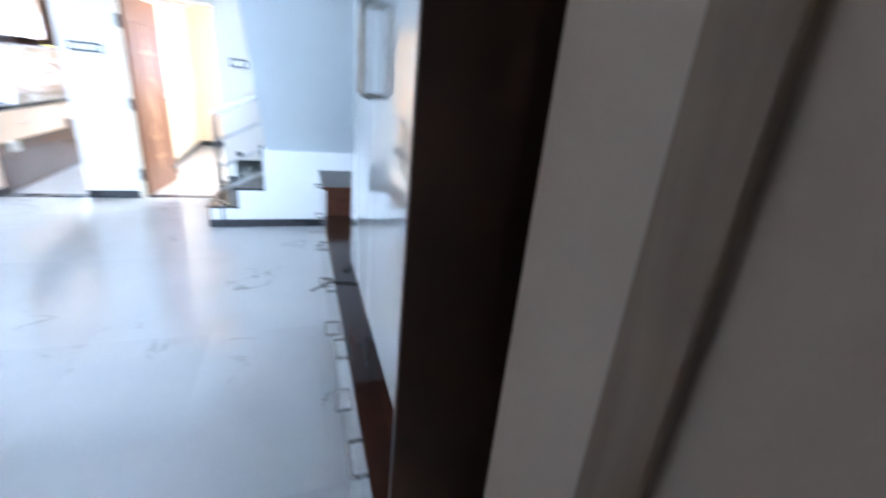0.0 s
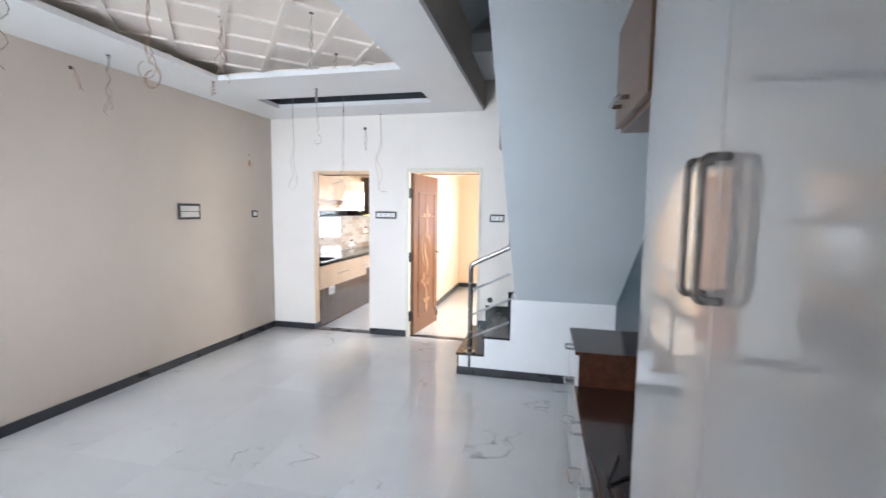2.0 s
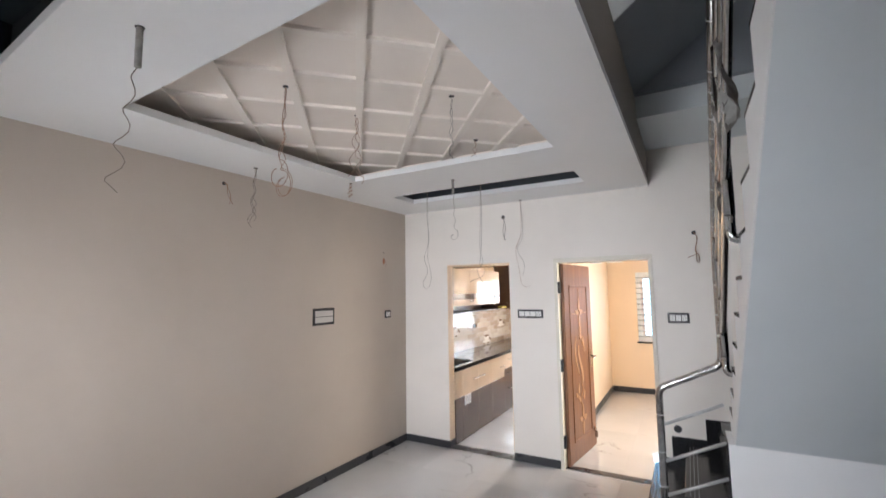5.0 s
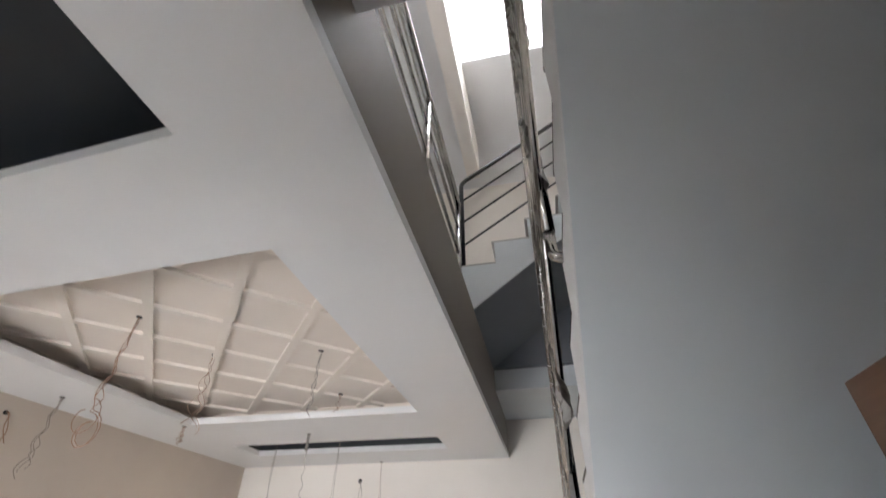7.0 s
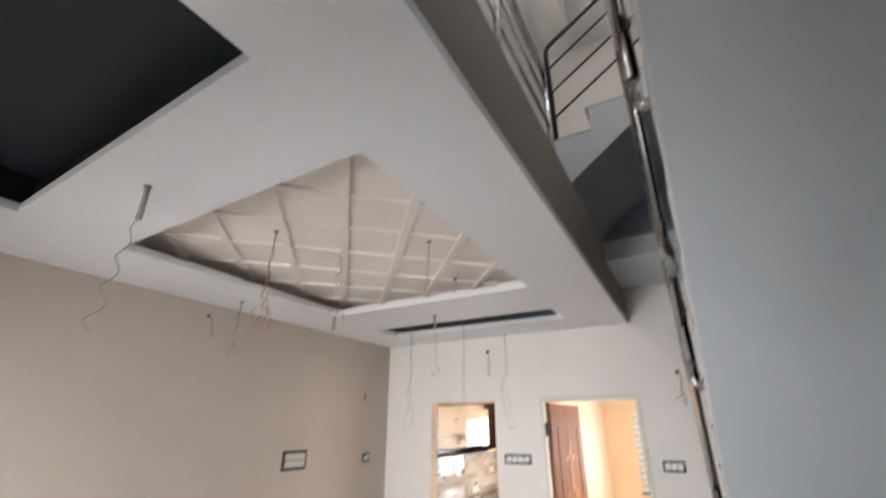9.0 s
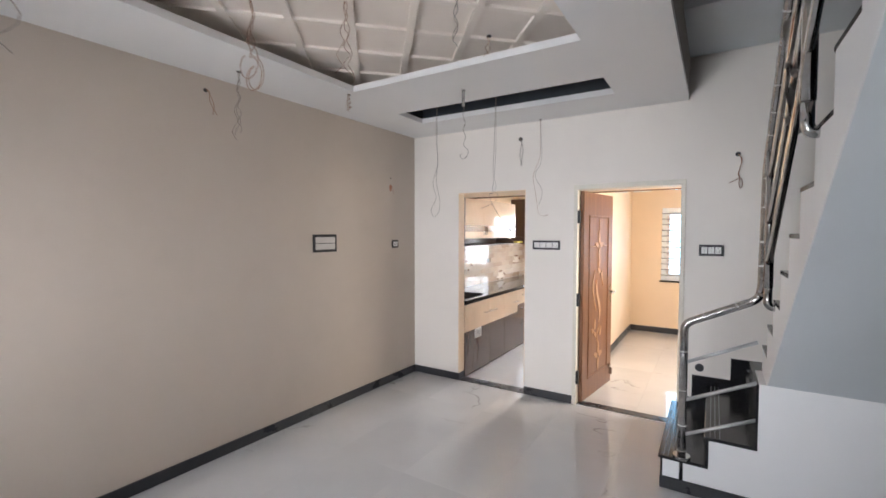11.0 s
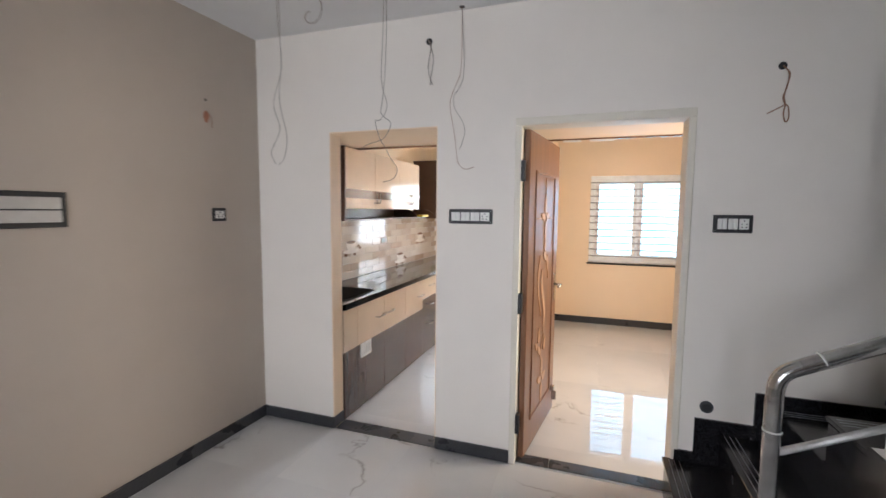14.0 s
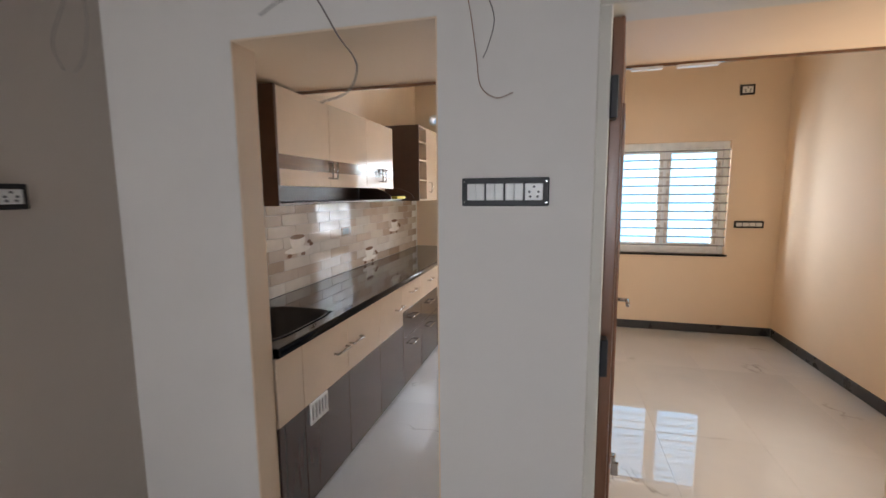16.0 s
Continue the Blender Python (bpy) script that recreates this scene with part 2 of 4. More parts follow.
def prism(outline, axis, a, b, bm=None):
    """A flat outline pushed out along an axis: outline pairs are the other two axes in order."""
    bm = bm or bmesh.new()

    def at(p, w):
        c = list(p)
        c.insert(axis, w)
        return bm.verts.new(c)
    lo, hi = [at(p, a) for p in outline], [at(p, b) for p in outline]
    bm.faces.new(lo)
    bm.faces.new(hi)
    n = len(lo)
    for k in range(n):
        bm.faces.new((lo[k], lo[(k + 1) % n], hi[(k + 1) % n], hi[k]))
    bmesh.ops.recalc_face_normals(bm, faces=bm.faces[:])
    return bm


def part(name, bm, mat, parent=None, label=""):
    me = bpy.data.meshes.new(name)
    bm.to_mesh(me)
    bm.free()
    me.materials.append(mat)
    ob = new(name, me)
    if parent:
        ob.parent = parent
    if label:
        ob["label"] = label
    return ob


def thing(name, label, category, group="", at=(0, 0, 0)):
    ob = new(name)
    ob.location = at
    return tagged(ob, label, category, group)


def struct(name, bm, mat, label, category):
    return tagged(part(name, bm, mat), label, category, kind="structure")


# ---- the plan, in metres ----
XL, XR, YB, YB2, YF = -3.20, 0.92, 5.60, 5.72, 0.63
XJ0, XJ1 = -0.045, 0.63
ZC, ZS, ZF1 = 2.74, 3.08, 3.25
ZL = 0.02  # the living room floor lies a little above the inner rooms
XE = -0.435
KX0, KX1, KZ = -2.61, -1.84, 2.08
DX0, DX1, DZ = -1.322, -0.478, 2.053
YFAR = 9.40
XBED = 0.74

# floor: a screed under tiles
struct("floor", box(XL - 0.2, XR + 0.2, -2.0, YFAR + 0.2, -0.15, -0.006), M_GROUT, "pale grout bed under the polished floor tiles", "floor")

# left wall
def xl(y):
    """The left wall runs a little out of square."""
    return XL - 0.024 * max(0.0, YB - y)


struct("wall_west", prism([(XL - 0.3, -2.0), (xl(-2.0), -2.0), (XL, YB), (XL, YFAR + 0.15), (XL - 0.3, YFAR + 0.15)], 2, 0, ZF1), M_BEIGE, "plain beige painted plaster wall", "wall")
# back wall with the kitchen opening and the bedroom door
bm = bmesh.new()
box(XL, KX0, YB, YB2, 0, ZF1, bm=bm)
box(KX1, DX0 - 0.037, YB, YB2, 0, ZF1, bm=bm)
box(DX1 + 0.037, XR, YB, YB2, 0, ZF1, bm=bm)
box(KX0, KX1, YB, YB2, KZ, ZF1, bm=bm)
box(DX0 - 0.037, DX1 + 0.037, YB, YB2, DZ + 0.045, ZF1, bm=bm)
wall_n = struct("wall_north", bm, M_CREAM, "cream painted wall with a kitchen opening and a bedroom doorway", "wall")
struct("wall_north_upper", box(XL, XR, YB, YB2, ZF1, 6.6), M_CREAM, "cream painted stairwell wall of the upper floor", "wall")
# peach skin on the room sides of the back wall and in the reveal of the kitchen opening
bm = bmesh.new()
box(XL, KX0, YB2, YB2 + 0.012, 0, 3.0, bm=bm)
box(KX1, DX0 - 0.037, YB2, YB2 + 0.012, 0, 3.0, bm=bm)
box(DX1 + 0.037, XR, YB2, YB2 + 0.012, 0, 3.0, bm=bm)
box(KX0, KX1, YB2, YB2 + 0.012, KZ, 3.0, bm=bm)
box(KX0, KX0 + 0.006, YB + 0.003, YB2, 0, KZ, bm=bm)
box(KX1 - 0.006, KX1, YB + 0.003, YB2, 0, KZ, bm=bm)
box(KX0 + 0.006, KX1 - 0.006, YB + 0.003, YB2, KZ - 0.006, KZ, bm=bm)
struct("wall_north_peach_coat", bm, M_PEACH, "peach paint on the kitchen and bedroom side of the wall", "wall")
# right wall: dark blue-grey below the stairs, cream above them
struct("wall_lobby_east", box(XJ1, XR, -2.0, YF - 0.001, 0, 2.6), M_TAUPE, "taupe painted lobby wall with a rough plaster edge", "wall")
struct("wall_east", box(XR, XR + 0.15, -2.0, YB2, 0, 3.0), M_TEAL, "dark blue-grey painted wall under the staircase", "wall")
struct("wall_east_upper", box(XR, XR + 0.15, -2.0, YB2, 3.0, 6.6), M_CREAM, "cream painted upper stairwell wall", "wall")
# front wall with its window, and the lobby
WX0, WX1, WZ0, WZ1 = -2.7, -0.75, 0.80, 2.1
bm = bmesh.new()
box(XL - 0.1, WX0, YF - 0.12, YF, 0, ZF1, bm=bm)
box(WX1, XJ0, YF - 0.12, YF, 0, ZF1, bm=bm)
box(WX0, WX1, YF - 0.12, YF, 0, WZ0, bm=bm)
box(WX0, WX1, YF - 0.12, YF, WZ1, ZF1, bm=bm)
box(XJ0, XR, YF - 0.12, YF, 2.6, ZF1, bm=bm)
struct("wall_south", bm, M_CREAM, "cream painted front wall with a wide window", "wall")
bm = bmesh.new()
box(-0.62, -0.50, -2.0, YF - 0.12, 0, 2.6, bm=bm)
box(-0.50, -0.30, -2.0, -1.88, 0, 2.6, bm=bm)
box(0.45, XJ1, -2.0, -1.88, 0, 2.6, bm=bm)
box(-0.30, 0.45, -2.0, -1.88, 2.1, 2.6, bm=bm)
struct("lobby_wall", bm, M_TAUPE, "cream painted lobby wall", "wall")
# unseen leaf, its width set by how much sky light enters the lobby
struct("lobby_light_baffle", box(0.02, 0.45, -1.98, -1.93, 0.005, 2.1, 0.003), M_DOOR, "unseen brown door leaf added to limit light into the lobby", "door")
struct("lobby_ceiling", box(-0.62, XR, -2.0, YF - 0.12, 2.6, 2.7), M_WHITE, "white lobby ceiling", "ceiling")

# false ceiling with a ribbed tray and two charcoal slots; the edges run a little askew
TX0, TX1, TY0, TY1 = -2.63, -0.90, 2.14, 4.0
SX0, SX1, SY0, SY1 = -2.73, -0.92, 4.69, 5.10
GX0, GX1, GY0, GY1 = -2.58, -0.89, 0.95, 1.66
ZT = 2.785


def row_y(yl, yr, x):
    """The y at x of an edge that runs from yl at the left wall to yr at the slab edge."""
    return yl + (yr - yl) * (x - XL) / (XE - XL)


EDGES = ((YF, YF), (0.95, 0.95), (1.785, 1.635), (2.245, 2.115), (4.0, 4.01), (4.68, 4.695), (5.075, 5.11), (YB, YB))
bm = bmesh.new()
for k, ((l0, r0), (l1, r1)) in enumerate(zip(EDGES, EDGES[1:])):
    hole = {1: (GX0, GX1), 3: (TX0, TX1), 5: (SX0, SX1)}.get(k)
    for xa, xb in (((XL - 0.1, hole[0]), (hole[1], XE)) if hole else ((XL - 0.1, XE),)):
        prism([(xa, row_y(l0, r0, xa)), (xb, row_y(l0, r0, xb)), (xb, row_y(l1, r1, xb)), (xa, row_y(l1, r1, xa))], 2, ZC, ZT, bm)
struct("ceiling_false", bm, M_WHITE, "white gypsum false ceiling with a tray and dark slots", "ceiling")
# slab edge beside the stairwell; the shade on it is put into its taupe
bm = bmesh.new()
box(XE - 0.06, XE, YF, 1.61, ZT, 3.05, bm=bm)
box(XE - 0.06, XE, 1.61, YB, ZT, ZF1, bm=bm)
struct("slab_edge", bm, M_SLABEDGE, "taupe slab edge of the upper floor, darkened in colour for shade", "ceiling")
struct("ceiling_slab", box(XL - 0.1, XE - 0.06, YF, YB, ZS, ZF1), M_WHITE, "white slab above the false ceiling", "ceiling")
bm = box(XE - 0.06, XR, -0.1, 1.61, 3.05, ZF1)
struct("ceiling_landing", bm, M_WHITE, "white underside of the upper landing", "ceiling")
# charcoal backs of the slots
bm = bmesh.new()
box(SX0 - 0.05, SX1 + 0.05, SY0 - 0.05, SY1 + 0.05, 2.95, 2.97, bm=bm)
box(GX0 - 0.07, GX1 + 0.07, GY0 - 0.07, GY1 + 0.15, 2.95, 2.97, bm=bm)
struct("ceiling_slot_back", bm, M_DARKREC, "charcoal painted recess in the ceiling", "ceiling")
bm = bmesh.new()
for x0, x1, y0, y1, e in ((SX0, SX1, SY0, SY1, 0.05), (GX0, GX1, GY0, GY1 + 0.08, 0.07)):
    box(x0 - e, x0 - e + 0.02, y0 - e, y1 + e, ZT, 2.95, bm=bm)
    box(x1 + e - 0.02, x1 + e, y0 - e, y1 + e, ZT, 2.95, bm=bm)
    box(x0 - e + 0.02, x1 + e - 0.02, y0 - e, y0 - e + 0.02, ZT, 2.95, bm=bm)
    box(x0 - e + 0.02, x1 + e - 0.02, y1 + e - 0.02, y1 + e, ZT, 2.95, bm=bm)
struct("ceiling_slot_sides", bm, M_DARKREC, "charcoal sides of the ceiling recess", "ceiling")
# ribbed panel of the tray, wider than its opening
PX0, PX1, PY0, PY1, PZ = TX0 - 0.28, TX1 + 0.22, TY0 - 0.2, TY1 + 0.3, 2.90
struct("ceiling_tray_panel", box(PX0, PX1, PY0, PY1, PZ, PZ + 0.03), M_RIB, "ivory panel of the tray ceiling", "ceiling")
bm = bmesh.new()
for fam, (nx, ny, start, gap, width, deep) in enumerate(((0.757, 0.653, -0.055, 0.353, 0.046, 0.019), (0.706, -0.708, -3.15, 0.385, 0.040, 0.0175))):
    n, d = Vector((nx, ny, 0)), Vector((-ny, nx, 0))
    for k in range(-8, 12):
        c = n * (start + gap * k)
        lo, hi = -20.0, 20.0
        for a, lim0, lim1 in ((0, PX0 + 0.01, PX1 - 0.01), (1, PY0 + 0.01, PY1 - 0.01)):
            t0, t1 = sorted(((lim0 - c[a]) / d[a], (lim1 - c[a]) / d[a]))
            lo, hi = max(lo, t0), min(hi, t1)
        if hi - lo < 0.1:
            continue
        a, b = c + d * lo, c + d * hi
        w = n * width / 2
        top, bot = PZ + 0.002, PZ - deep
        vs = [bm.verts.new((p.x, p.y, z)) for z in (bot, top) for p in (a - w, a + w, b + w, b - w)]
        bm.faces.new(vs[3::-1])
        for i in range(4):
            bm.faces.new((vs[i], vs[(i + 1) % 4], vs[4 + (i + 1) % 4], vs[4 + i]))
bmesh.ops.recalc_face_normals(bm, faces=bm.faces[:])
struct("ceiling_tray_lattice", bm, M_LATH, "raised ivory diamond lattice of the tray ceiling", "ceiling")
bm = bmesh.new()
box(PX0 - 0.02, PX0, PY0, PY1, ZT, PZ + 0.03, bm=bm)
box(PX1, PX1 + 0.02, PY0, PY1, ZT, PZ + 0.03, bm=bm)
box(PX0 - 0.02, PX1 + 0.02, PY0 - 0.02, PY0, ZT, PZ + 0.03, bm=bm)
box(PX0 - 0.02, PX1 + 0.02, PY1, PY1 + 0.02, ZT, PZ + 0.03, bm=bm)
struct("ceiling_tray_sides", bm, M_RIB, "ivory sides of the tray", "ceiling")

# kitchen and bedroom shell
XP = -1.42
bm = bmesh.new()
box(XP - 0.11, XP, YB2 + 0.012, YFAR, 0, 3.0, bm=bm)
struct("wall_partition", bm, M_PEACH, "peach wall between kitchen and bedroom", "wall")
struct("wall_kitchen_west", box(XL, XL + 0.012, YB2 + 0.012, YFAR, 0, 3.0), M_PEACH, "peach kitchen wall above the tiles", "wall")
# opening out of view, cut so the added bedroom lamp shines in
EY0, EY1, EZ0, EZ1 = 6.0, 7.2, 0.9, 2.1
bm = bmesh.new()
box(XBED, XBED + 0.12, YB2, EY0, 0, 3.0, bm=bm)
box(XBED, XBED + 0.12, EY1, YFAR, 0, 3.0, bm=bm)
box(XBED, XBED + 0.12, EY0, EY1, 0, EZ0, bm=bm)
box(XBED, XBED + 0.12, EY0, EY1, EZ1, 3.0, bm=bm)
struct("wall_bedroom_east", bm, M_PEACH, "peach bedroom wall", "wall")
BWX0, BWX1, BWZ0, BWZ1 = -0.965, 0.252, 0.865, 2.055
QX0, QX1, QZ0, QZ1 = -2.32, -1.58, 0.88, 2.08
bm = bmesh.new()
VX, VZ, VR = -2.95, 2.41, 0.055
box(XL - 0.15, VX - VR, YFAR, YFAR + 0.15, 0, 3.0, bm=bm)
box(VX - VR, VX + VR, YFAR, YFAR + 0.15, 0, VZ - VR, bm=bm)
box(VX - VR, VX + VR, YFAR, YFAR + 0.15, VZ + VR, 3.0, bm=bm)
box(VX + VR, QX0, YFAR, YFAR + 0.15, 0, 3.0, bm=bm)
box(QX1, BWX0, YFAR, YFAR + 0.15, 0, 3.0, bm=bm)
box(BWX1, XBED + 0.12, YFAR, YFAR + 0.15, 0, 3.0, bm=bm)
box(QX0, QX1, YFAR, YFAR + 0.15, 0, QZ0, bm=bm)
box(QX0, QX1, YFAR, YFAR + 0.15, QZ1, 3.0, bm=bm)
box(BWX0, BWX1, YFAR, YFAR + 0.15, 0, BWZ0, bm=bm)
box(BWX0, BWX1, YFAR, YFAR + 0.15, BWZ1, 3.0, bm=bm)
struct("wall_far", bm, M_PEACH, "peach outer wall with the bedroom and kitchen windows", "wall")
struct("ceiling_rooms", box(XL - 0.15, XBED + 0.12, YB2, YFAR + 0.15, 3.0, 3.15), M_WHITE, "white ceiling of kitchen and bedroom", "ceiling")

# loft slabs over the doors
bm = bmesh.new()
box(XL + 0.012, XP - 0.11, YB2 + 0.012, 6.44, 2.10, 2.19, bm=bm)
struct("loft_kitchen", bm, M_PEACH, "peach painted loft slab over the kitchen opening", "loft")
bm = box(XP, XBED, YB2 + 0.012, 6.43, 2.10, 2.19)
struct("loft_bedroom", bm, M_PEACH, "peach painted loft slab over the bedroom door", "loft")
lt = tagged(part("loft_trim", box(XP, XBED, 6.43, 6.445, 2.088, 2.20, 0.002), M_STRIPE), "thin brown laminate strip along the loft edge", "trim", kind="structure")
# bright glints under the loft edge, put in as white strips
for xa, xb in ((-1.153, -1.024), (-0.964, -0.80)):
    part("glint_strip", box(xa, xb, 6.426, 6.45, 2.077, 2.089, 0.001), M_WHITEPL, lt, "white strip standing in for a bright glint")
lt = tagged(part("loft_trim_kitchen", box(XL + 0.012, XP - 0.11, 6.44, 6.455, 2.085, 2.20, 0.002), M_STRIPE), "thin brown laminate strip along the kitchen loft", "trim", kind="structure")

# upper stairwell: ceiling with a skylight opening, side walls
bm = bmesh.new()
LX0, LX1, LY0, LY1 = -0.47, 0.5, 2.2, 3.67
box(-2.0, LX0, -0.1, YB, 6.3, 6.45, bm=bm)
box(LX1, XR, -0.1, YB, 6.3, 6.45, bm=bm)
box(LX0, LX1, -0.1, LY0, 6.3, 6.45, bm=bm)
box(LX0, LX1, LY1, YB, 6.3, 6.45, bm=bm)
struct("ceiling_upper", bm, M_WHITE, "white upper ceiling with a skylight", "ceiling")
m_sky, nt_sky, p_sky = material("frosted_skylight_sheet")
tr = nt_sky.nodes.new("ShaderNodeBsdfTranslucent")
tr.inputs[0].default_value = (0.9, 0.92, 0.94, 1)
nt_sky.links.new(tr.outputs[0], nt_sky.nodes["Material Output"].inputs["Surface"])
struct("window_skylight", box(LX0 - 0.05, LX1 + 0.05, LY0 - 0.05, LY1 + 0.05, 6.455, 6.46), m_sky, "frosted skylight sheet over the stairwell", "skylight")
struct("wall_upper_west", box(-2.0, -1.9, -0.1, YB, ZF1, 6.3), M_CREAM, "cream wall of the upper hall", "wall")
struct("wall_upper_south", box(-2.0, XR, -0.2, -0.1, ZF1, 6.45), M_CREAM, "cream front wall of the upper hall", "wall")
struct("beam_upper", box(-0.62, -0.47, 1.0, 4.87, 5.75, 6.3), M_CREAM, "cream beam across the upper hall", "beam")

# ---- staircase ----
RISE, BASE, GO = 0.1775, 0.055, 0.25
YS = 4.55


def tread_z(n):
    return BASE + RISE * n


def nose_y(n):
    return 3.86 + (9 - n) * GO


stair = tagged(thing("staircase", "white painted concrete staircase with black granite treads", "staircase"), kind="structure")
# solid start with the low side wall, and the sloped flight
bm = bmesh.new()
box(-0.49, -0.24, YS, YB, 0, tread_z(1) - 0.02, bm=bm)
box(-0.24, 0.0, YS, YB, 0, tread_z(2) - 0.02, bm=bm)
box(0.0, XR, 5.11, YB, 0, tread_z(3) - 0.02, bm=bm)
box(0.0, XR, 4.86, 5.11, 0, tread_z(4) - 0.02, bm=bm)
box(0.0, XR, YS, 4.86, 0, 0.78, bm=bm)
part("base", bm, M_WHITE, stair)
FX = 0.04
out = [(4.86, 0.78), (4.86, tread_z(5) - 0.02)]
for n in range(5, 18):
    y1 = nose_y(n + 1)
    out += [(y1, tread_z(n) - 0.02), (y1, tread_z(n + 1) - 0.02)]
out += [(1.40, tread_z(18) - 0.02), (1.40, 0.78 + 0.71 * (YS - 1.40)), (YS, 0.78)]
clean = []
for p in out:
    if not clean or (abs(p[0] - clean[-1][0]) + abs(p[1] - clean[-1][1])) > 1e-4:
        clean.append(p)
part("flight", prism(clean, 0, FX, XR), M_STAIRWHITE, stair, "smooth white sloping soffit")
part("side_face", prism(clean, 0, FX - 0.004, FX), M_SIDE, stair, "pale grey-white plastered side of the flight")


def slab(parent, x0, x1, y0, y1, z, lines=None):
    t = part("tread", box(x0, x1, y0, y1, z - 0.02, z, 0.003), M_BLACK, parent, "polished black granite tread")
    if lines == "x":
        b = bmesh.new()
        for k in (0.03, 0.055, 0.08):
            box(x0 + k, x0 + k + 0.003, y0 + 0.02, y1 - 0.02, z - 0.001, z + 0.0008, bm=b)
        part("groove", b, M_LINE, t, "pale anti-slip grooves")
    if lines == "y":
        b = bmesh.new()
        for k in (0.03, 0.055, 0.08):
            box(x0 + 0.02, x1 - 0.02, y1 - k - 0.003, y1 - k, z - 0.001, z + 0.0008, bm=b)
        part("groove", b, M_LINE, t, "pale anti-slip grooves")


slab(stair, -0.515, -0.24, YS - 0.012, YB, tread_z(1), "x")
slab(stair, -0.265, 0.0, YS - 0.012, YB, tread_z(2), "x")
slab(stair, -0.02, XR, 5.11, YB, tread_z(3), "y")
slab(stair, -0.012, XR, 4.86, 5.135, tread_z(4), "y")
for n in range(5, 19):
    slab(stair, FX - 0.004, XR, nose_y(n + 1) if n < 18 else 1.45, nose_y(n) + 0.025, tread_z(n), "y")
for n, x in ((1, -0.49), (2, -0.24), (3, 0.0)):
    y0 = YS if n < 3 else 5.11
    part("riser", box(x - 0.012, x, y0 + 0.002, YB, tread_z(n - 1) if n > 1 else 0.0, tread_z(n) - 0.02), M_BLACK, stair, "black granite riser")
part("riser", box(0.0, XR, 5.11, 5.122, tread_z(3), tread_z(4) - 0.02), M_BLACK, stair)
for n in range(5, 19):
    part("riser", box(FX, XR, nose_y(n), nose_y(n) + 0.012, tread_z(n - 1), tread_z(n) - 0.02), M_BLACK, stair)
# black cladding on the open side of the turning steps
bm = bmesh.new()
box(-0.012, 0.0, 4.86, 5.108, tread_z(2), tread_z(4) - 0.021, bm=bm)
box(-0.012, 0.0, YS + 0.002, 4.86, tread_z(2), 0.779, bm=bm)
part("side_cladding", bm, M_BLACK, stair, "black granite cladding")
# stepped black skirting on the back wall
bm = bmesh.new()
box(-0.46, -0.37, YB - 0.014, YB, 0.2325, 0.29, bm=bm)
box(-0.37, -0.105, YB - 0.014, YB, 0.2325, 0.48, bm=bm)
box(-0.105, XR, YB - 0.014, YB, 0.41, 0.655, bm=bm)
part("stair_skirting", bm, M_BLACK, stair, "stepped black granite skirting")
part("base_skirting", box(-0.505, 0.92, YS - 0.014, YS, ZL + 0.004, 0.10, 0.002), M_SKIRT, stair, "dark granite skirting strip")

# upper stair start
up = tagged(thing("upper_staircase", "pale blue-white upper stair flight with dark treads", "staircase"), kind="structure")
out = [(XE, 3.25), (-0.52, 3.25), (-0.52, 3.585), (-0.27, 3.585), (-0.27, 3.765), (-0.02, 3.765), (-0.02, 3.94), (0.23, 3.94), (0.23, 4.12), (XR, 4.12), (XR, 4.0), (0.55, 4.0)]
part("flight", prism(out, 1, 3.6, 4.7), M_STAIRWHITE, up)
# thin skin that paints the shade onto the sloping underside
part("soffit", prism([(XE, ZF1 - 0.003), (0.55, 3.997), (XR, 3.997), (XR, 3.992), (0.551, 3.992), (XE, ZF1 - 0.008)], 1, 3.602, 4.64), M_SOFFITSHADE, up, "underside of the flight with its shade painted in slate grey")
for x0, z in ((-0.54, 3.605), (-0.29, 3.785), (-0.04, 3.96), (0.21, 4.14)):
    part("tread", box(x0, x0 + 0.27 if z < 4.1 else XR, 3.606, 4.7, z - 0.02, z, 0.003), M_CONC, up)
part("landing", box(XE, XR, 4.7, YB, ZS, ZF1), M_STAIRWHITE, up)
# wall closing the gap behind the flight, in the same painted-in shade
part("spandrel_wall", prism([(XE, ZF1), (XR, ZF1), (XR, 3.995), (0.55, 3.995), (XE + 0.001, ZF1 + 0.001)], 1, 4.64, 4.699), M_SOFFITSHADE, up)

# ---- stair rails ----
def rail_thing(name, label):
    return thing(name, label, "handrail", "stainless steel stair rails")


rail = rail_thing("stair_handrail", "stainless steel stair handrail wrapped in clear plastic film")
NX, NY = -0.385, 4.57
top = bend([(NX, NY, 0.10), (NX, NY, 1.09), (-0.01, NY, 1.27), (0.0, NY - 0.02, 1.34), (0.0, 4.44, 2.0), (-0.014, 1.75, 3.98)], 0.05)
part("handrail", tube(top, 0.0235, 16), M_STEEL, rail)
part("newel_base", tube([(NX, NY, tread_z(1)), (NX, NY, tread_z(1) + 0.02)], 0.05, 16), M_STEEL, rail)
for z in (0.40, 0.62, 0.86):
    part("crossbar", tube([(NX, NY, z - 0.02), (-0.01, NY, z + 0.16)], 0.011, 8), M_WRAPPED, rail)
for y, zt in ((4.30, 2.10), (3.30, 2.84), (2.30, 3.57)):
    zb = 1.09 + 0.71 * (YS - y)
    part("post", tube([(0.005, y, zb + 0.1), (0.005, y, zt)], 0.022, 12), M_STEEL, rail)
    part("post_foot", tube(bend([(0.005, y, zb + 0.12), (0.005, y, zb), (FX + 0.005, y, zb)], 0.03), 0.02, 10), M_STEEL, rail)
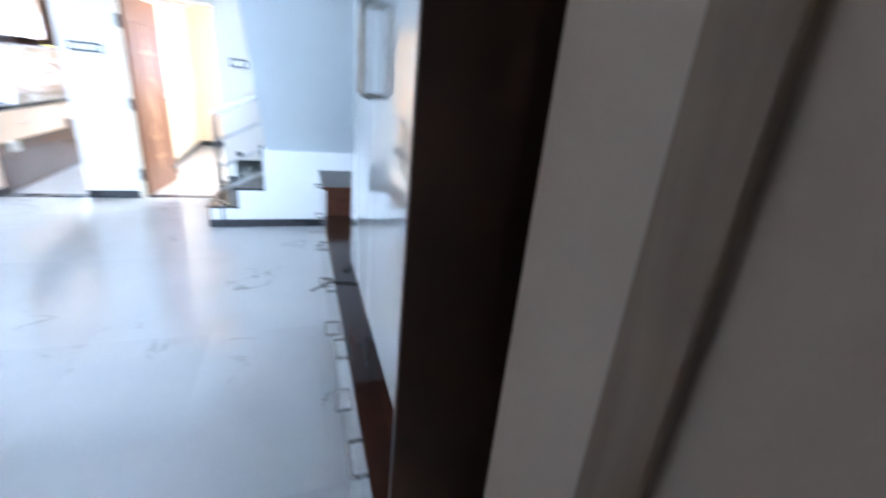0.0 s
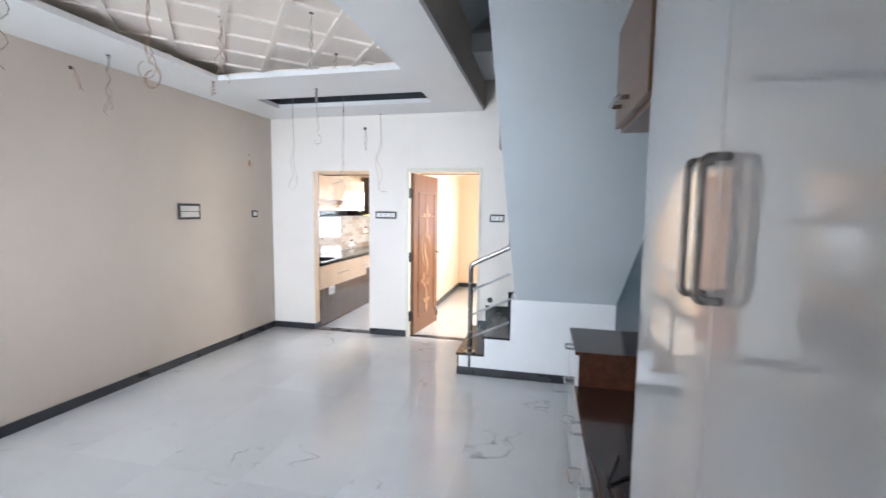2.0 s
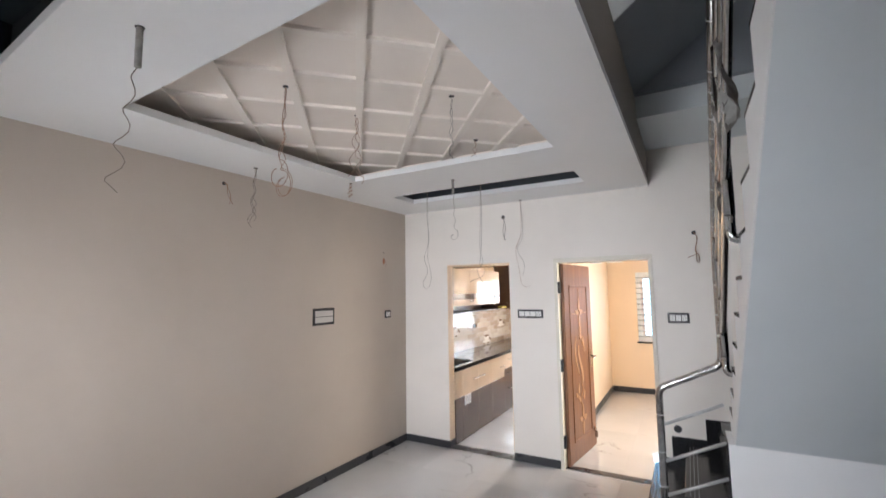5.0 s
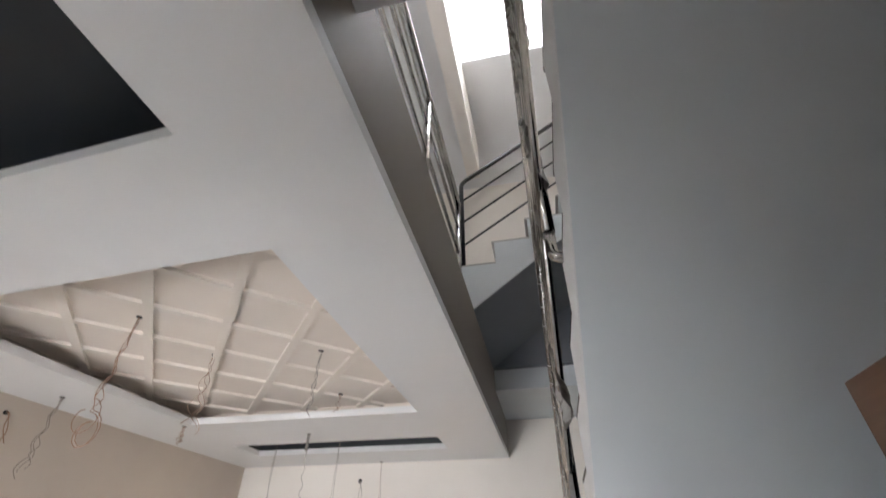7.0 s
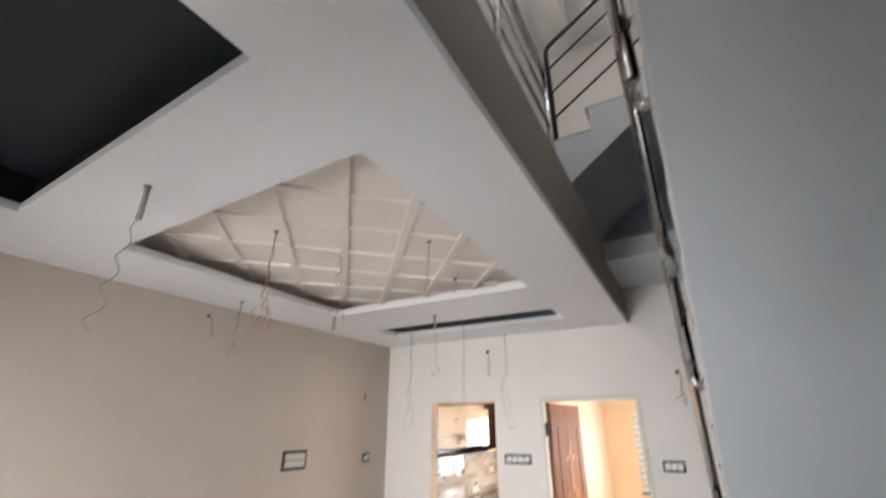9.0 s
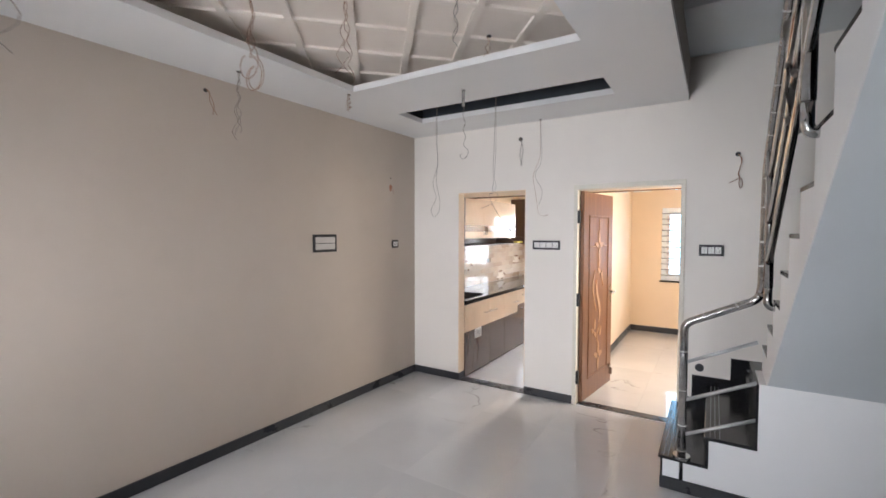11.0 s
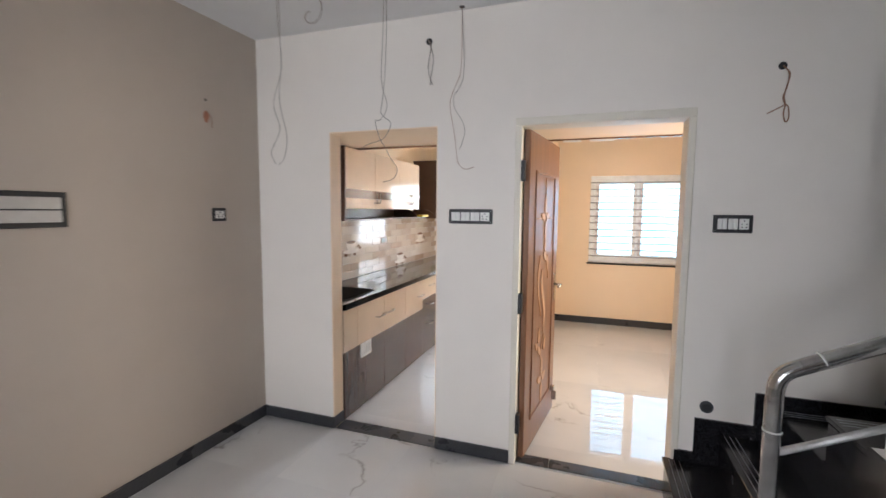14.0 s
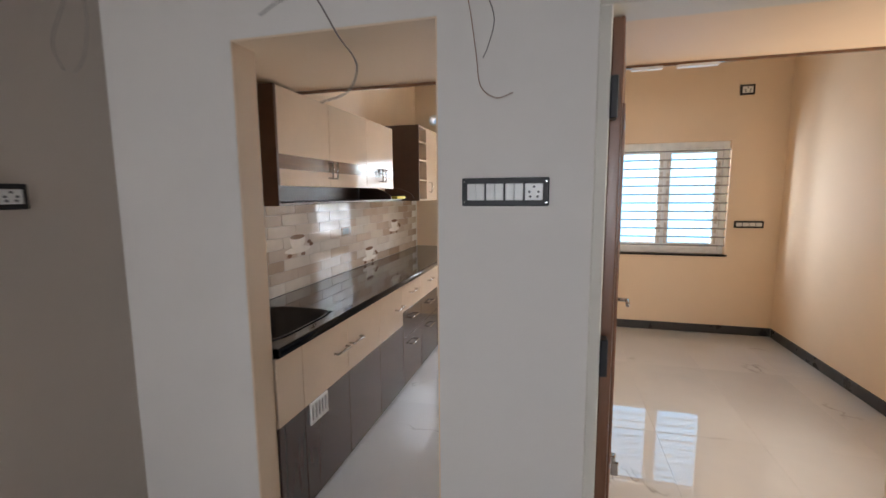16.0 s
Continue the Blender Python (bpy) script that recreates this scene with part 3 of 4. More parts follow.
for dz in (0.14, 0.38, 0.59):
    part("crossbar", tube([(0.005, 4.30, 2.08 - dz), (-0.004, 1.75, 3.96 - dz)], 0.016, 8), M_STEEL, rail)
# loose film on the rail
random.seed(4)
for (a, b) in (((NX, NY, 0.25), (NX, NY, 1.05)), ((-0.33, NY, 1.12), (-0.06, NY, 1.255)), ((0.0, 4.49, 1.4), (0.0, 4.44, 1.98)), ((0.0, 4.40, 2.03), (-0.013, 1.9, 3.87))):
    a, b = Vector(a), Vector(b)
    n = max(6, int((b - a).length / 0.03))
    bm = tube([a.lerp(b, k / n) + Vector((random.uniform(-1, 1), random.uniform(-1, 1), random.uniform(-1, 1))) * 0.0007 for k in range(n + 1)], 0.025, 12, cap=False)
    for v in bm.verts:
        v.co += Vector((random.uniform(-1, 1), random.uniform(-1, 1), random.uniform(-1, 1))) * 0.0005
    part("film", bm, M_FILM, rail, "crumpled clear plastic film")
    d = (b - a).normalized()
    s = random.uniform(0.03, 0.08)
    while s < (b - a).length:
        c = a + d * s
        part("film_band", tube([c, c + d * random.uniform(0.002, 0.005)], 0.0255, 12), M_SCRAP, rail, "narrow band of wrapped film")
        s += random.uniform(0.09, 0.26)

rs = random.Random(9)
for k in range(34):
    u = 0.22 + 0.78 * rs.random()
    y, z = 4.35 - 2.5 * u, 2.06 + 1.83 * u - rs.choice((0.0, 0.0, 0.14, 0.38, 0.59))
    x = 0.004 - 0.016 * u
    bm = bmesh.new()
    w, h = rs.uniform(0.03, 0.10), rs.uniform(0.06, 0.24)
    lean = rs.uniform(-0.25, 0.25)
    g = [[bm.verts.new((x + 0.022 * math.cos(i * 1.5 + k) + rs.uniform(-1, 1) * 0.008 + 0.003 * j, y + lean * h * j / 5 + w * (i - 1.5) / 3 + rs.uniform(-1, 1) * 0.01, z + 0.02 - 0.735 * w * (i - 1.5) / 3 - h * j / 5 + rs.uniform(-1, 1) * 0.01)) for i in range(4)] for j in range(6)]
    for j in range(5):
        for i in range(3):
            bm.faces.new((g[j][i], g[j][i + 1], g[j + 1][i + 1], g[j + 1][i])).smooth = True
    bmesh.ops.solidify(bm, geom=bm.faces[:], thickness=0.0008)
    part("film_scrap", bm, M_SHRED if k % 3 else M_SCRAP, rail, "torn scrap of plastic film")

rail2 = rail_thing("landing_railing", "stainless steel railing along the upper floor edge")
XQ = XE - 0.08
part("handrail", tube([(XQ, 1.7, 4.12), (XQ, 3.55, 4.12)], 0.026, 12), M_STEEL, rail2)
for z in (3.45, 3.66, 3.88):
    part("crossbar", tube([(XQ, 1.7, z), (XQ, 3.55, z)], 0.012, 8), M_STEEL, rail2)
for y in (1.72, 2.6, 3.53):
    part("post", tube([(XQ, y, ZF1), (XQ, y, 4.12)], 0.02, 10), M_STEEL, rail2)
rail3 = rail_thing("upper_handrail", "dark steel railing on the upper flight")
part("handrail", tube(bend([(-0.5, 3.62, 3.6), (-0.5, 3.62, 4.42), (0.5, 3.62, 5.1)], 0.05), 0.018, 10), M_DARKSTEEL, rail3)
for dz in (0.2, 0.42, 0.64):
    part("crossbar", tube([(-0.5, 3.62, 4.42 - dz), (0.5, 3.62, 5.1 - dz)], 0.008, 8), M_DARKSTEEL, rail3)

# ---- bedroom door ----
doorway = tagged(thing("door_1", "brown teak panelled door with carved vines, standing open", "door"), kind="structure")
bm = bmesh.new()
F0, F1 = YB - 0.012, YB2 + 0.02
box(DX0 - 0.037, DX0, F0, F1, 0, DZ, 0.004, bm=bm)
box(DX1, DX1 + 0.037, F0, F1, 0, DZ, 0.004, bm=bm)
box(DX0 - 0.037, DX1 + 0.037, F0, F1, DZ, DZ + 0.045, 0.004, bm=bm)
part("door_frame", bm, M_FRAMEPAINT, doorway, "ivory painted door frame")
leaf = part("door_leaf", box(0, 0.80, -0.018, 0.018, 0.03, 2.045, 0.004), M_DOOR, doorway, "brown teak door leaf")
leaf.matrix_basis = pose(DX0 + 0.024, YB + 0.062, 0, 0, 0, 82.3)
# raised moulding and carving on the face towards the doorway
def on_leaf(name, bm, mat, label=""):
    return part(name, bm, mat, leaf, label)


FY = -0.018
bm = bmesh.new()
for x0, x1, z0, z1 in ((0.13, 0.15, 0.22, 1.82), (0.65, 0.67, 0.22, 1.82), (0.15, 0.65, 0.22, 0.24), (0.15, 0.65, 1.80, 1.82)):
    box(x0, x1, FY - 0.008, FY + 0.002, z0, z1, 0.003, bm=bm)
on_leaf("moulding", bm, M_DOOR)
bm = bmesh.new()


def petal(bm, cx, cz, ang, ln, wd):
    pts = []
    for k in range(14):
        a = 2 * math.pi * k / 14
        u, v = ln / 2 * (1 + math.cos(a)), wd / 2 * math.sin(a) * (1 - 0.35 * math.cos(a))
        pts.append((cx + u * math.cos(ang) - v * math.sin(ang), cz + u * math.sin(ang) + v * math.cos(ang)))
    prism(pts, 1, FY - 0.006, FY + 0.002, bm)


for cz, k in ((1.52, 1.0), (0.40, 0.95)):
    petal(bm, 0.40, cz + 0.015, math.pi * 0.5, 0.15 * k, 0.045)
    petal(bm, 0.40, cz - 0.015, math.pi * 1.5, 0.15 * k, 0.045)
    petal(bm, 0.415, cz, 0.25, 0.10 * k, 0.05)
    petal(bm, 0.385, cz, math.pi - 0.25, 0.10 * k, 0.05)


def sweep(x0, z0, z1, amp, turns, phase, r):
    """A carved stem that swells in the middle."""
    rows = []
    for k in range(25):
        u = k / 24
        z, x = z0 + (z1 - z0) * u, x0 + amp * math.sin(turns * math.pi * u + phase)
        w = r * (0.25 + math.sin(math.pi * u) ** 0.7)
        rows.append((x, z, w))
    prism([(x - w, z) for x, z, w in rows] + [(x + w, z) for x, z, w in reversed(rows)], 1, FY - 0.006, FY + 0.002, bm)


tube([(0.17, FY - 0.002, 1.52), (0.31, FY - 0.002, 1.52)], 0.004, 6, bm)
tube([(0.49, FY - 0.002, 1.52), (0.63, FY - 0.002, 1.52)], 0.004, 6, bm)
tube([(0.40, FY - 0.002, 1.67), (0.40, FY - 0.002, 1.79)], 0.004, 6, bm)
sweep(0.385, 0.74, 1.18, 0.05, 1.6, 0.4, 0.022)
sweep(0.30, 0.86, 1.28, 0.06, 1.2, 2.4, 0.010)
sweep(0.46, 1.10, 1.36, 0.05, 1.3, 1.2, 0.010)
sweep(0.40, 0.50, 0.72, 0.04, 1.5, 2.6, 0.008)
for cx, cz, a, ln in ((0.40, 1.30, 1.4, 0.10), (0.49, 1.16, 1.7, 0.11), (0.43, 1.24, 2.4, 0.08), (0.30, 0.68, 1.5, 0.11), (0.44, 0.60, 1.2, 0.10), (0.34, 0.60, 2.3, 0.08), (0.27, 0.66, 2.6, 0.06)):
    petal(bm, cx, cz, a, ln, 0.045)
on_leaf("carving", bm, M_CARVE, "pale carved flower vine")
bm = tube([(0.745, FY, 1.02), (0.745, FY - 0.05, 1.02)], 0.009, 8)
tube([(0.745, FY - 0.05, 1.02), (0.64, FY - 0.052, 1.02)], 0.009, 8, bm)
box(0.725, 0.765, FY - 0.006, FY, 0.90, 1.10, 0.003, bm=bm)
tube([(0.745, 0.018, 1.02), (0.745, 0.068, 1.02)], 0.009, 8, bm)
tube([(0.745, 0.068, 1.02), (0.64, 0.07, 1.02)], 0.009, 8, bm)
on_leaf("door_handle", bm, M_STEEL, "brushed steel lever handle")
bm = box(0.70, 0.74, FY - 0.03, FY, 0.20, 0.24, 0.006)
box(0.712, 0.728, FY - 0.045, FY - 0.01, 0.13, 0.2, 0.004, bm=bm)
on_leaf("door_stopper", bm, M_STEEL)
for z in (0.28, 1.02, 1.80):
    part("hinge", box(DX0, DX0 + 0.022, YB - 0.018, YB + 0.03, z - 0.06, z + 0.06, 0.003), M_BLACKPL, doorway, "black butt hinge")

# ---- skirting ----
bm = bmesh.new()
prism([(xl(YF), YF), (xl(YF) + 0.014, YF), (XL + 0.014, YB), (XL, YB)], 2, ZL + 0.003, 0.10, bm)
box(XL + 0.014, KX0 + 0.014, YB - 0.014, YB, ZL + 0.003, 0.10, 0.002, bm=bm)
box(KX0, KX0 + 0.014, YB, YB2, ZL + 0.003, 0.10, 0.002, bm=bm)
box(KX1, DX0 - 0.037, YB - 0.014, YB, ZL + 0.003, 0.10, 0.002, bm=bm)
struct("baseboard_living", bm, M_SKIRT, "dark grey granite skirting along the living room walls", "skirting")
bm = bmesh.new()
box(XP + 0.014, XBED - 0.014, YFAR - 0.014, YFAR, 0.003, 0.094, 0.002, bm=bm)
box(XP, XP + 0.014, YB2 + 0.05, YFAR, 0.003, 0.094, 0.002, bm=bm)
box(XBED - 0.014, XBED, YB2 + 0.05, YFAR, 0.003, 0.094, 0.002, bm=bm)
struct("baseboard_bedroom", bm, M_SKIRT, "dark grey granite skirting in the bedroom", "skirting")
bm = box(KX0 + 0.014, KX1, YB, YB2 + 0.012, -0.006, ZL)
th = struct("threshold_kitchen", bm, M_GROUT, "dark granite threshold of the kitchen opening", "threshold")
for k in range(4):
    a = KX0 + 0.014 + k * (KX1 - KX0 - 0.014) / 4
    part("granite_piece", box(a + 0.001, a + (KX1 - KX0 - 0.014) / 4 - 0.001, YB, YB2 + 0.012, ZL, ZL + 0.005, 0.001), M_SKIRT, th)
bm = box(DX0, DX1, YB + 0.02, YB2, -0.006, ZL)
th = struct("threshold_bedroom", bm, M_GROUT, "dark granite threshold of the bedroom door", "threshold")
for a, c in ((DX0, DX0 + 0.2), (DX0 + 0.2, DX1)):
    part("granite_piece", box(a + 0.001, c - 0.001, YB + 0.02, YB2, ZL, ZL + 0.005, 0.001), M_SKIRT, th)


# ---- windows ----
def window(name, label, x0, x1, z0, z1, y, panes, bars, tape=True):
    """A white plastic casement in a wall that faces down y, with a grille of bars on its inner side."""
    w = tagged(thing(name, label, "window"), kind="structure")
    yi = y + 0.05
    f = 0.055
    bm = bmesh.new()
    box(x0, x0 + f, yi, yi + 0.06, z0, z1, 0.004, bm=bm)
    box(x1 - f, x1, yi, yi + 0.06, z0, z1, 0.004, bm=bm)
    box(x0 + f, x1 - f, yi, yi + 0.06, z0, z0 + f, 0.004, bm=bm)
    box(x0 + f, x1 - f, yi, yi + 0.06, z1 - f, z1, 0.004, bm=bm)
    part("window_frame", bm, M_UPVC, w, "white plastic window frame")
    n = panes
    iw = (x1 - x0 - 2 * f) / n
    for k in range(n):
        a, b = x0 + f + k * iw + 0.002, x0 + f + (k + 1) * iw - 0.002
        s = 0.06
        bm = bmesh.new()
        box(a, a + s, yi + 0.01, yi + 0.05, z0 + f, z1 - f, 0.004, bm=bm)
        box(b - s, b, yi + 0.01, yi + 0.05, z0 + f, z1 - f, 0.004, bm=bm)
        box(a + s, b - s, yi + 0.01, yi + 0.05, z0 + f, z0 + f + s, 0.004, bm=bm)
        box(a + s, b - s, yi + 0.01, yi + 0.05, z1 - f - s, z1 - f, 0.004, bm=bm)
        sash = part("sash", bm, M_UPVC, w)
        g = part("pane", box(a + s, b - s, yi + 0.028, yi + 0.034, z0 + f + s, z1 - f - s), M_GLASS, sash)
        g.visible_shadow = False
        if tape:
            bm = bmesh.new()
            random.seed(k + 3)
            for xa in (a + s * 0.3, b - s * 0.7):
                z = z0 + f + 0.05
                while z < z1 - f - 0.12:
                    h = random.uniform(0.05, 0.10)
                    box(xa, xa + s * 0.42, yi + 0.008, yi + 0.0105, z, z + h, bm=bm)
                    z += h + random.uniform(0.02, 0.05)
            part("tape", bm, M_TAPE, sash, "printed protective tape")
    for k in range(bars):
        z = z0 + (k + 1) * (z1 - z0) / (bars + 1)
        part("bar", tube([(x0 - 0.003, y + 0.02, z), (x1 + 0.003, y + 0.02, z)], 0.0075, 8), M_BAR, w)
    part("window_sill", box(x0 - 0.02, x1 + 0.02, y - 0.02, y + 0.15, z0 - 0.02, z0, 0.003), M_BLACK, w, "dark granite sill")
    return w


window("window_1", "white plastic two-sash window with steel grille, protective tape still on", BWX0, BWX1, BWZ0, BWZ1, YFAR, 2, 12)
window("window_2", "white plastic kitchen window with steel grille", QX0, QX1, QZ0, QZ1, YFAR, 1, 8, False)
window("window_3", "wide white plastic front window", WX0, WX1, WZ0, WZ1, YF - 0.12, 3, 0, False)

# ---- switch plates ----
def switch_plate(label, w, h, cells, m, rows=1, socket=False):
    """A black surround with white modules, built facing down its own y, centred at its origin."""
    p = thing("switch_plate", label, "switch", "wall switch plates")
    b = 0.018 if rows == 1 else 0.024
    bm = bmesh.new()
    box(-w / 2, w / 2, -0.012, 0, -h / 2, h / 2, 0.003, bm=bm)
    part("surround", bm, M_BLACKPL, p)
    g = 0.006
    cw = (w - 2 * b - g * (cells - 1)) / cells
    ch = (h - 2 * b - g * (rows - 1)) / rows
    for r in range(rows):
        for c in range(cells):
            x0, z0 = -w / 2 + b + c * (cw + g), -h / 2 + b + r * (ch + g)
            holes = socket and c == cells - 1
            gang = 2 if rows == 1 and cells > 1 and not holes else 1
            for q in range(gang):
                xa, xb = x0 + q * cw / gang + (0.0008 if q else 0), x0 + (q + 1) * cw / gang
                s = part("rocker", box(xa, xb, -0.017, -0.009, z0, z0 + ch, 0.002), M_WHITEPL if rows == 1 else M_GREYPL, p)
            if holes:
                d = bmesh.new()
                for dx, dz in ((0, 0.3), (-0.25, 0.0), (0.25, 0.0), (-0.2, -0.28), (0.2, -0.28)):
                    cx, cz = x0 + cw / 2 + dx * cw, z0 + ch / 2 + dz * ch
                    tube([(cx, -0.0182, cz), (cx, -0.0165, cz)], cw * 0.07, 8, d)
                part("socket_hole", d, M_BLACKPL, s)
    if rows == 1 and cells > 2:
        for dx in (-w / 2 + 0.008, w / 2 - 0.008):
            for dz in (-h / 2 + 0.012, h / 2 - 0.012):
                part("screw", tube([(dx, -0.0135, dz), (dx, -0.011, dz)], 0.0026, 8), M_STEEL, p)
    p.matrix_basis = m
    return p


def face_y(x, z, y=YB):
    return pose(x, y, z)


def face_x(y, z):
    return pose(xl(y), y, z, 0, 0, 90)


switch_plate("black plate with three white switches and a socket", 0.272, 0.088, 4, face_y(-1.622, 1.532), socket=True)
switch_plate("black plate with two white switches and a small socket", 0.172, 0.09, 3, face_y(-0.256, 1.512), socket=True)
switch_plate("wide black plate with two pale grey blank bars", 0.28, 0.16, 1, face_x(4.25, 1.555), rows=2)
switch_plate("small black plate with one white socket", 0.105, 0.085, 1, face_x(5.235, 1.528), socket=True)
switch_plate("small black plate with one white socket", 0.13, 0.10, 1, face_y(0.35, 2.55, YFAR), socket=True)
switch_plate("black plate with four white modules", 0.27, 0.075, 4, face_y(0.455, 1.19, YFAR))

# ---- living room units ----
def d_handle(y, z, x, ln, upright=True, out=0.035, r=0.007):
    """A square-cornered steel D handle on a front that faces down x."""
    h = ln / 2
    if upright:
        pts = [(x, y, z - h), (x - out, y, z - h), (x - out, y, z + h), (x, y, z + h)]
    else:
        pts = [(x, y - h, z), (x - out, y - h, z), (x - out, y + h, z), (x, y + h, z)]
    return tube(bend(pts, 0.012, 4), r, 8)


CF, TF, HF = 0.50, 0.475, 0.494
CY0, CY1, CYM = 0.81, 1.64, 1.20
CZ0, CZ1 = 0.88, 2.40
cab = thing("tall_cabinet", "tall gloss white cabinet with a dark brown side panel", "cabinet")
part("side_panel", box(CF - 0.004, XR, CY0 - 0.02, CY0, 0.0, CZ1 + 0.05, 0.002), M_DARKPLY, cab, "dark brown laminate side panel")
part("body", box(CF + 0.02, XR, CY0, CY1, CZ0, CZ1), M_DARKPLY, cab)
for a, b, hy in ((CY0 + 0.002, CYM - 0.0015, CYM - 0.05), (CYM + 0.0015, CY1, CYM + 0.05)):
    d = part("door", box(CF, CF + 0.018, a, b, CZ0, CZ1, 0.0015), M_GLOSSWHITE, cab, "gloss white door")
    part("handle", d_handle(CYM + (0.03 if hy > CYM else -0.03), 1.575, CF, 0.19, True, 0.032, 0.006), M_STEEL, d, "steel D handle")

hang = thing("wall_cabinet", "small brown laminate wall cabinet with a steel handle", "cabinet")
part("body", box(HF + 0.02, XR, CY1 + 0.004, 2.12, 1.862, 2.188, 0.002), M_OAKLAM, hang)
d = part("door", box(HF, HF + 0.018, CY1 + 0.006, 2.118, 1.875, 2.188, 0.0015), M_OAKLAM, hang, "brown laminate door")
part("handle", d_handle(1.95, 1.925, HF, 0.12, False, 0.032), M_STEEL, d)

TZ, TZ2, TYM, TY9 = 0.60, 0.80, 3.07, 3.60
tv = thing("tv_unit", "low television unit with walnut top and gloss white drawers", "tv unit")
part("body", box(TF + 0.02, XR, CY0 + 0.001, TY9 - 0.002, 0.05, TZ - 0.025), M_DARKPLY, tv)
part("plinth", box(TF + 0.05, XR, CY0, TY9 - 0.02, 0.0, 0.05), M_DARKPLY, tv)
part("tv_top", box(TF - 0.005, XR, CY0, TYM, TZ - 0.025, TZ, 0.002), M_WALNUT, tv, "dark walnut top")
part("raised_box", box(TF + 0.02, XR, TYM, TY9, TZ - 0.025, TZ2 - 0.02), M_WALNUT, tv, "dark walnut raised end")
part("raised_top", box(TF - 0.005, XR, TYM - 0.005, TY9 + 0.005, TZ2 - 0.02, TZ2, 0.002), M_WALNUT, tv)
yy = [CY0 + 0.002, 1.35, 1.93, 2.50, TYM]
for a, b in zip(yy, yy[1:]):
    for z0, z1 in ((0.06, 0.315), (0.32, TZ - 0.027)):
        d = part("drawer_front", box(TF, TF + 0.018, a + 0.0015, b - 0.0015, z0, z1, 0.0015), M_GLOSSWHITE, tv, "gloss white drawer front")
        part("handle", d_handle((a + b) / 2, (z0 + z1) / 2 + 0.04, TF, 0.13, False), M_STEEL, d)
for z0, z1 in ((0.06, 0.315), (0.32, 0.59), (0.595, TZ2 - 0.022)):
    d = part("drawer_front", box(TF, TF + 0.018, TYM + 0.0015, TY9, z0, z1, 0.0015), M_GLOSSWHITE, tv, "gloss white drawer front")
    part("handle", d_handle((TYM + TY9) / 2 + 0.1, (z0 + z1) / 2 + 0.03, TF, 0.10, False), M_STEEL, d)

# ---- kitchen ----
KF = -2.60
KB = XL + 0.012
KE = YFAR
base_units = ((YB2 + 0.014, 5.93, "door"), (5.93, 6.38, "door"), (6.38, 6.83, "door"), (6.83, 7.28, "door"), (7.28, 7.73, "drawers"), (7.73, 8.25, "drawers"), (8.25, 8.80, "door"), (8.80, KE - 0.005, "door"))
for i, (y0, y1, sort) in enumerate(base_units):
    u = thing("base_cabinet", "kitchen base cabinet with cream upper and espresso lower gloss front", "cabinet", "kitchen base cabinets")
    part("body", box(KB, KF - 0.02, y0 + 0.001, y1 - 0.001, 0.0, 0.66 if i < 2 else 0.835), M_DARKPLY, u)
    if sort == "door":
        zm = 0.52
        d = part("door", box(KF - 0.02, KF, y0 + 0.002, y1 - 0.002, 0.02, zm, 0.0015), M_ESPRESSO, u, "espresso gloss door")
        e = part("drawer_front", box(KF - 0.02, KF, y0 + 0.002, y1 - 0.002, zm, 0.83, 0.0015), M_CREAMLAM, u, "cream gloss front")
        if i:
            yh = y1 - 0.09 if i % 2 else y0 + 0.09
            bm = tube(bend([(KF, yh - 0.065, 0.68), (KF + 0.03, yh - 0.065, 0.68), (KF + 0.03, yh + 0.065, 0.68), (KF, yh + 0.065, 0.68)], 0.008, 3), 0.006, 8)
            part("handle", bm, M_STEEL, e, "steel D handle")
    else:
        for z0, z1, m in ((0.02, 0.40, M_ESPRESSO), (0.40, 0.62, M_ESPRESSO), (0.62, 0.83, M_CREAMLAM)):
            e = part("drawer_front", box(KF - 0.02, KF, y0 + 0.002, y1 - 0.002, z0 + 0.001, z1 - 0.001, 0.0015), m, u)
            yh, zh = (y0 + y1) / 2, z1 - 0.08
            bm = tube(bend([(KF, yh - 0.07, zh), (KF + 0.03, yh - 0.07, zh), (KF + 0.03, yh + 0.07, zh), (KF, yh + 0.07, zh)], 0.008, 3), 0.005, 8)
            part("handle", bm, M_STEEL, e, "steel D handle")
    if i == 1:
        bm = bmesh.new()
        gy0, gy1, gz0, gz1 = 5.97, 6.13, 0.41, 0.52
        for a, b, c, dd in ((gy0, gy1, gz0, gz0 + 0.014), (gy0, gy1, gz1 - 0.014, gz1)):
            box(KF, KF + 0.008, a, b, c, dd, bm=bm)
        for k in range(6):
            a = gy0 + k * (gy1 - gy0 - 0.012) / 5
            box(KF, KF + 0.0075, a, a + 0.012, gz0 + 0.014, gz1 - 0.014, bm=bm)
        part("vent_grille", bm, M_UPVC, u, "cream plastic vent grille")

# worktop with a round-cornered sink
top = thing("worktop", "black granite kitchen worktop with a sunk basin", "worktop")
SKY0, SKY1, SKX0, SKX1 = 5.79, 6.33, -3.05, -2.655
WT, WB, WFX = 0.885, 0.84, KF + 0.025
bm = bmesh.new()
W0 = YB2 + 0.014
box(KB, SKX0, W0, KE, WB, WT, bm=bm)
box(SKX0, SKX1, W0, SKY0, WB, WT, bm=bm)
box(SKX0, SKX1, SKY1, KE, WB, WT, bm=bm)
box(SKX1, WFX - 0.006, W0, KE, WB, WT, bm=bm)
tube([(WFX - 0.016, W0, (WT + WB) / 2 - 0.002), (WFX - 0.016, KE, (WT + WB) / 2 - 0.002)], 0.0225, 12, bm)
part("slab", bm, M_WORKTOP, top)
bm = bmesh.new()
N = 32
rings = []
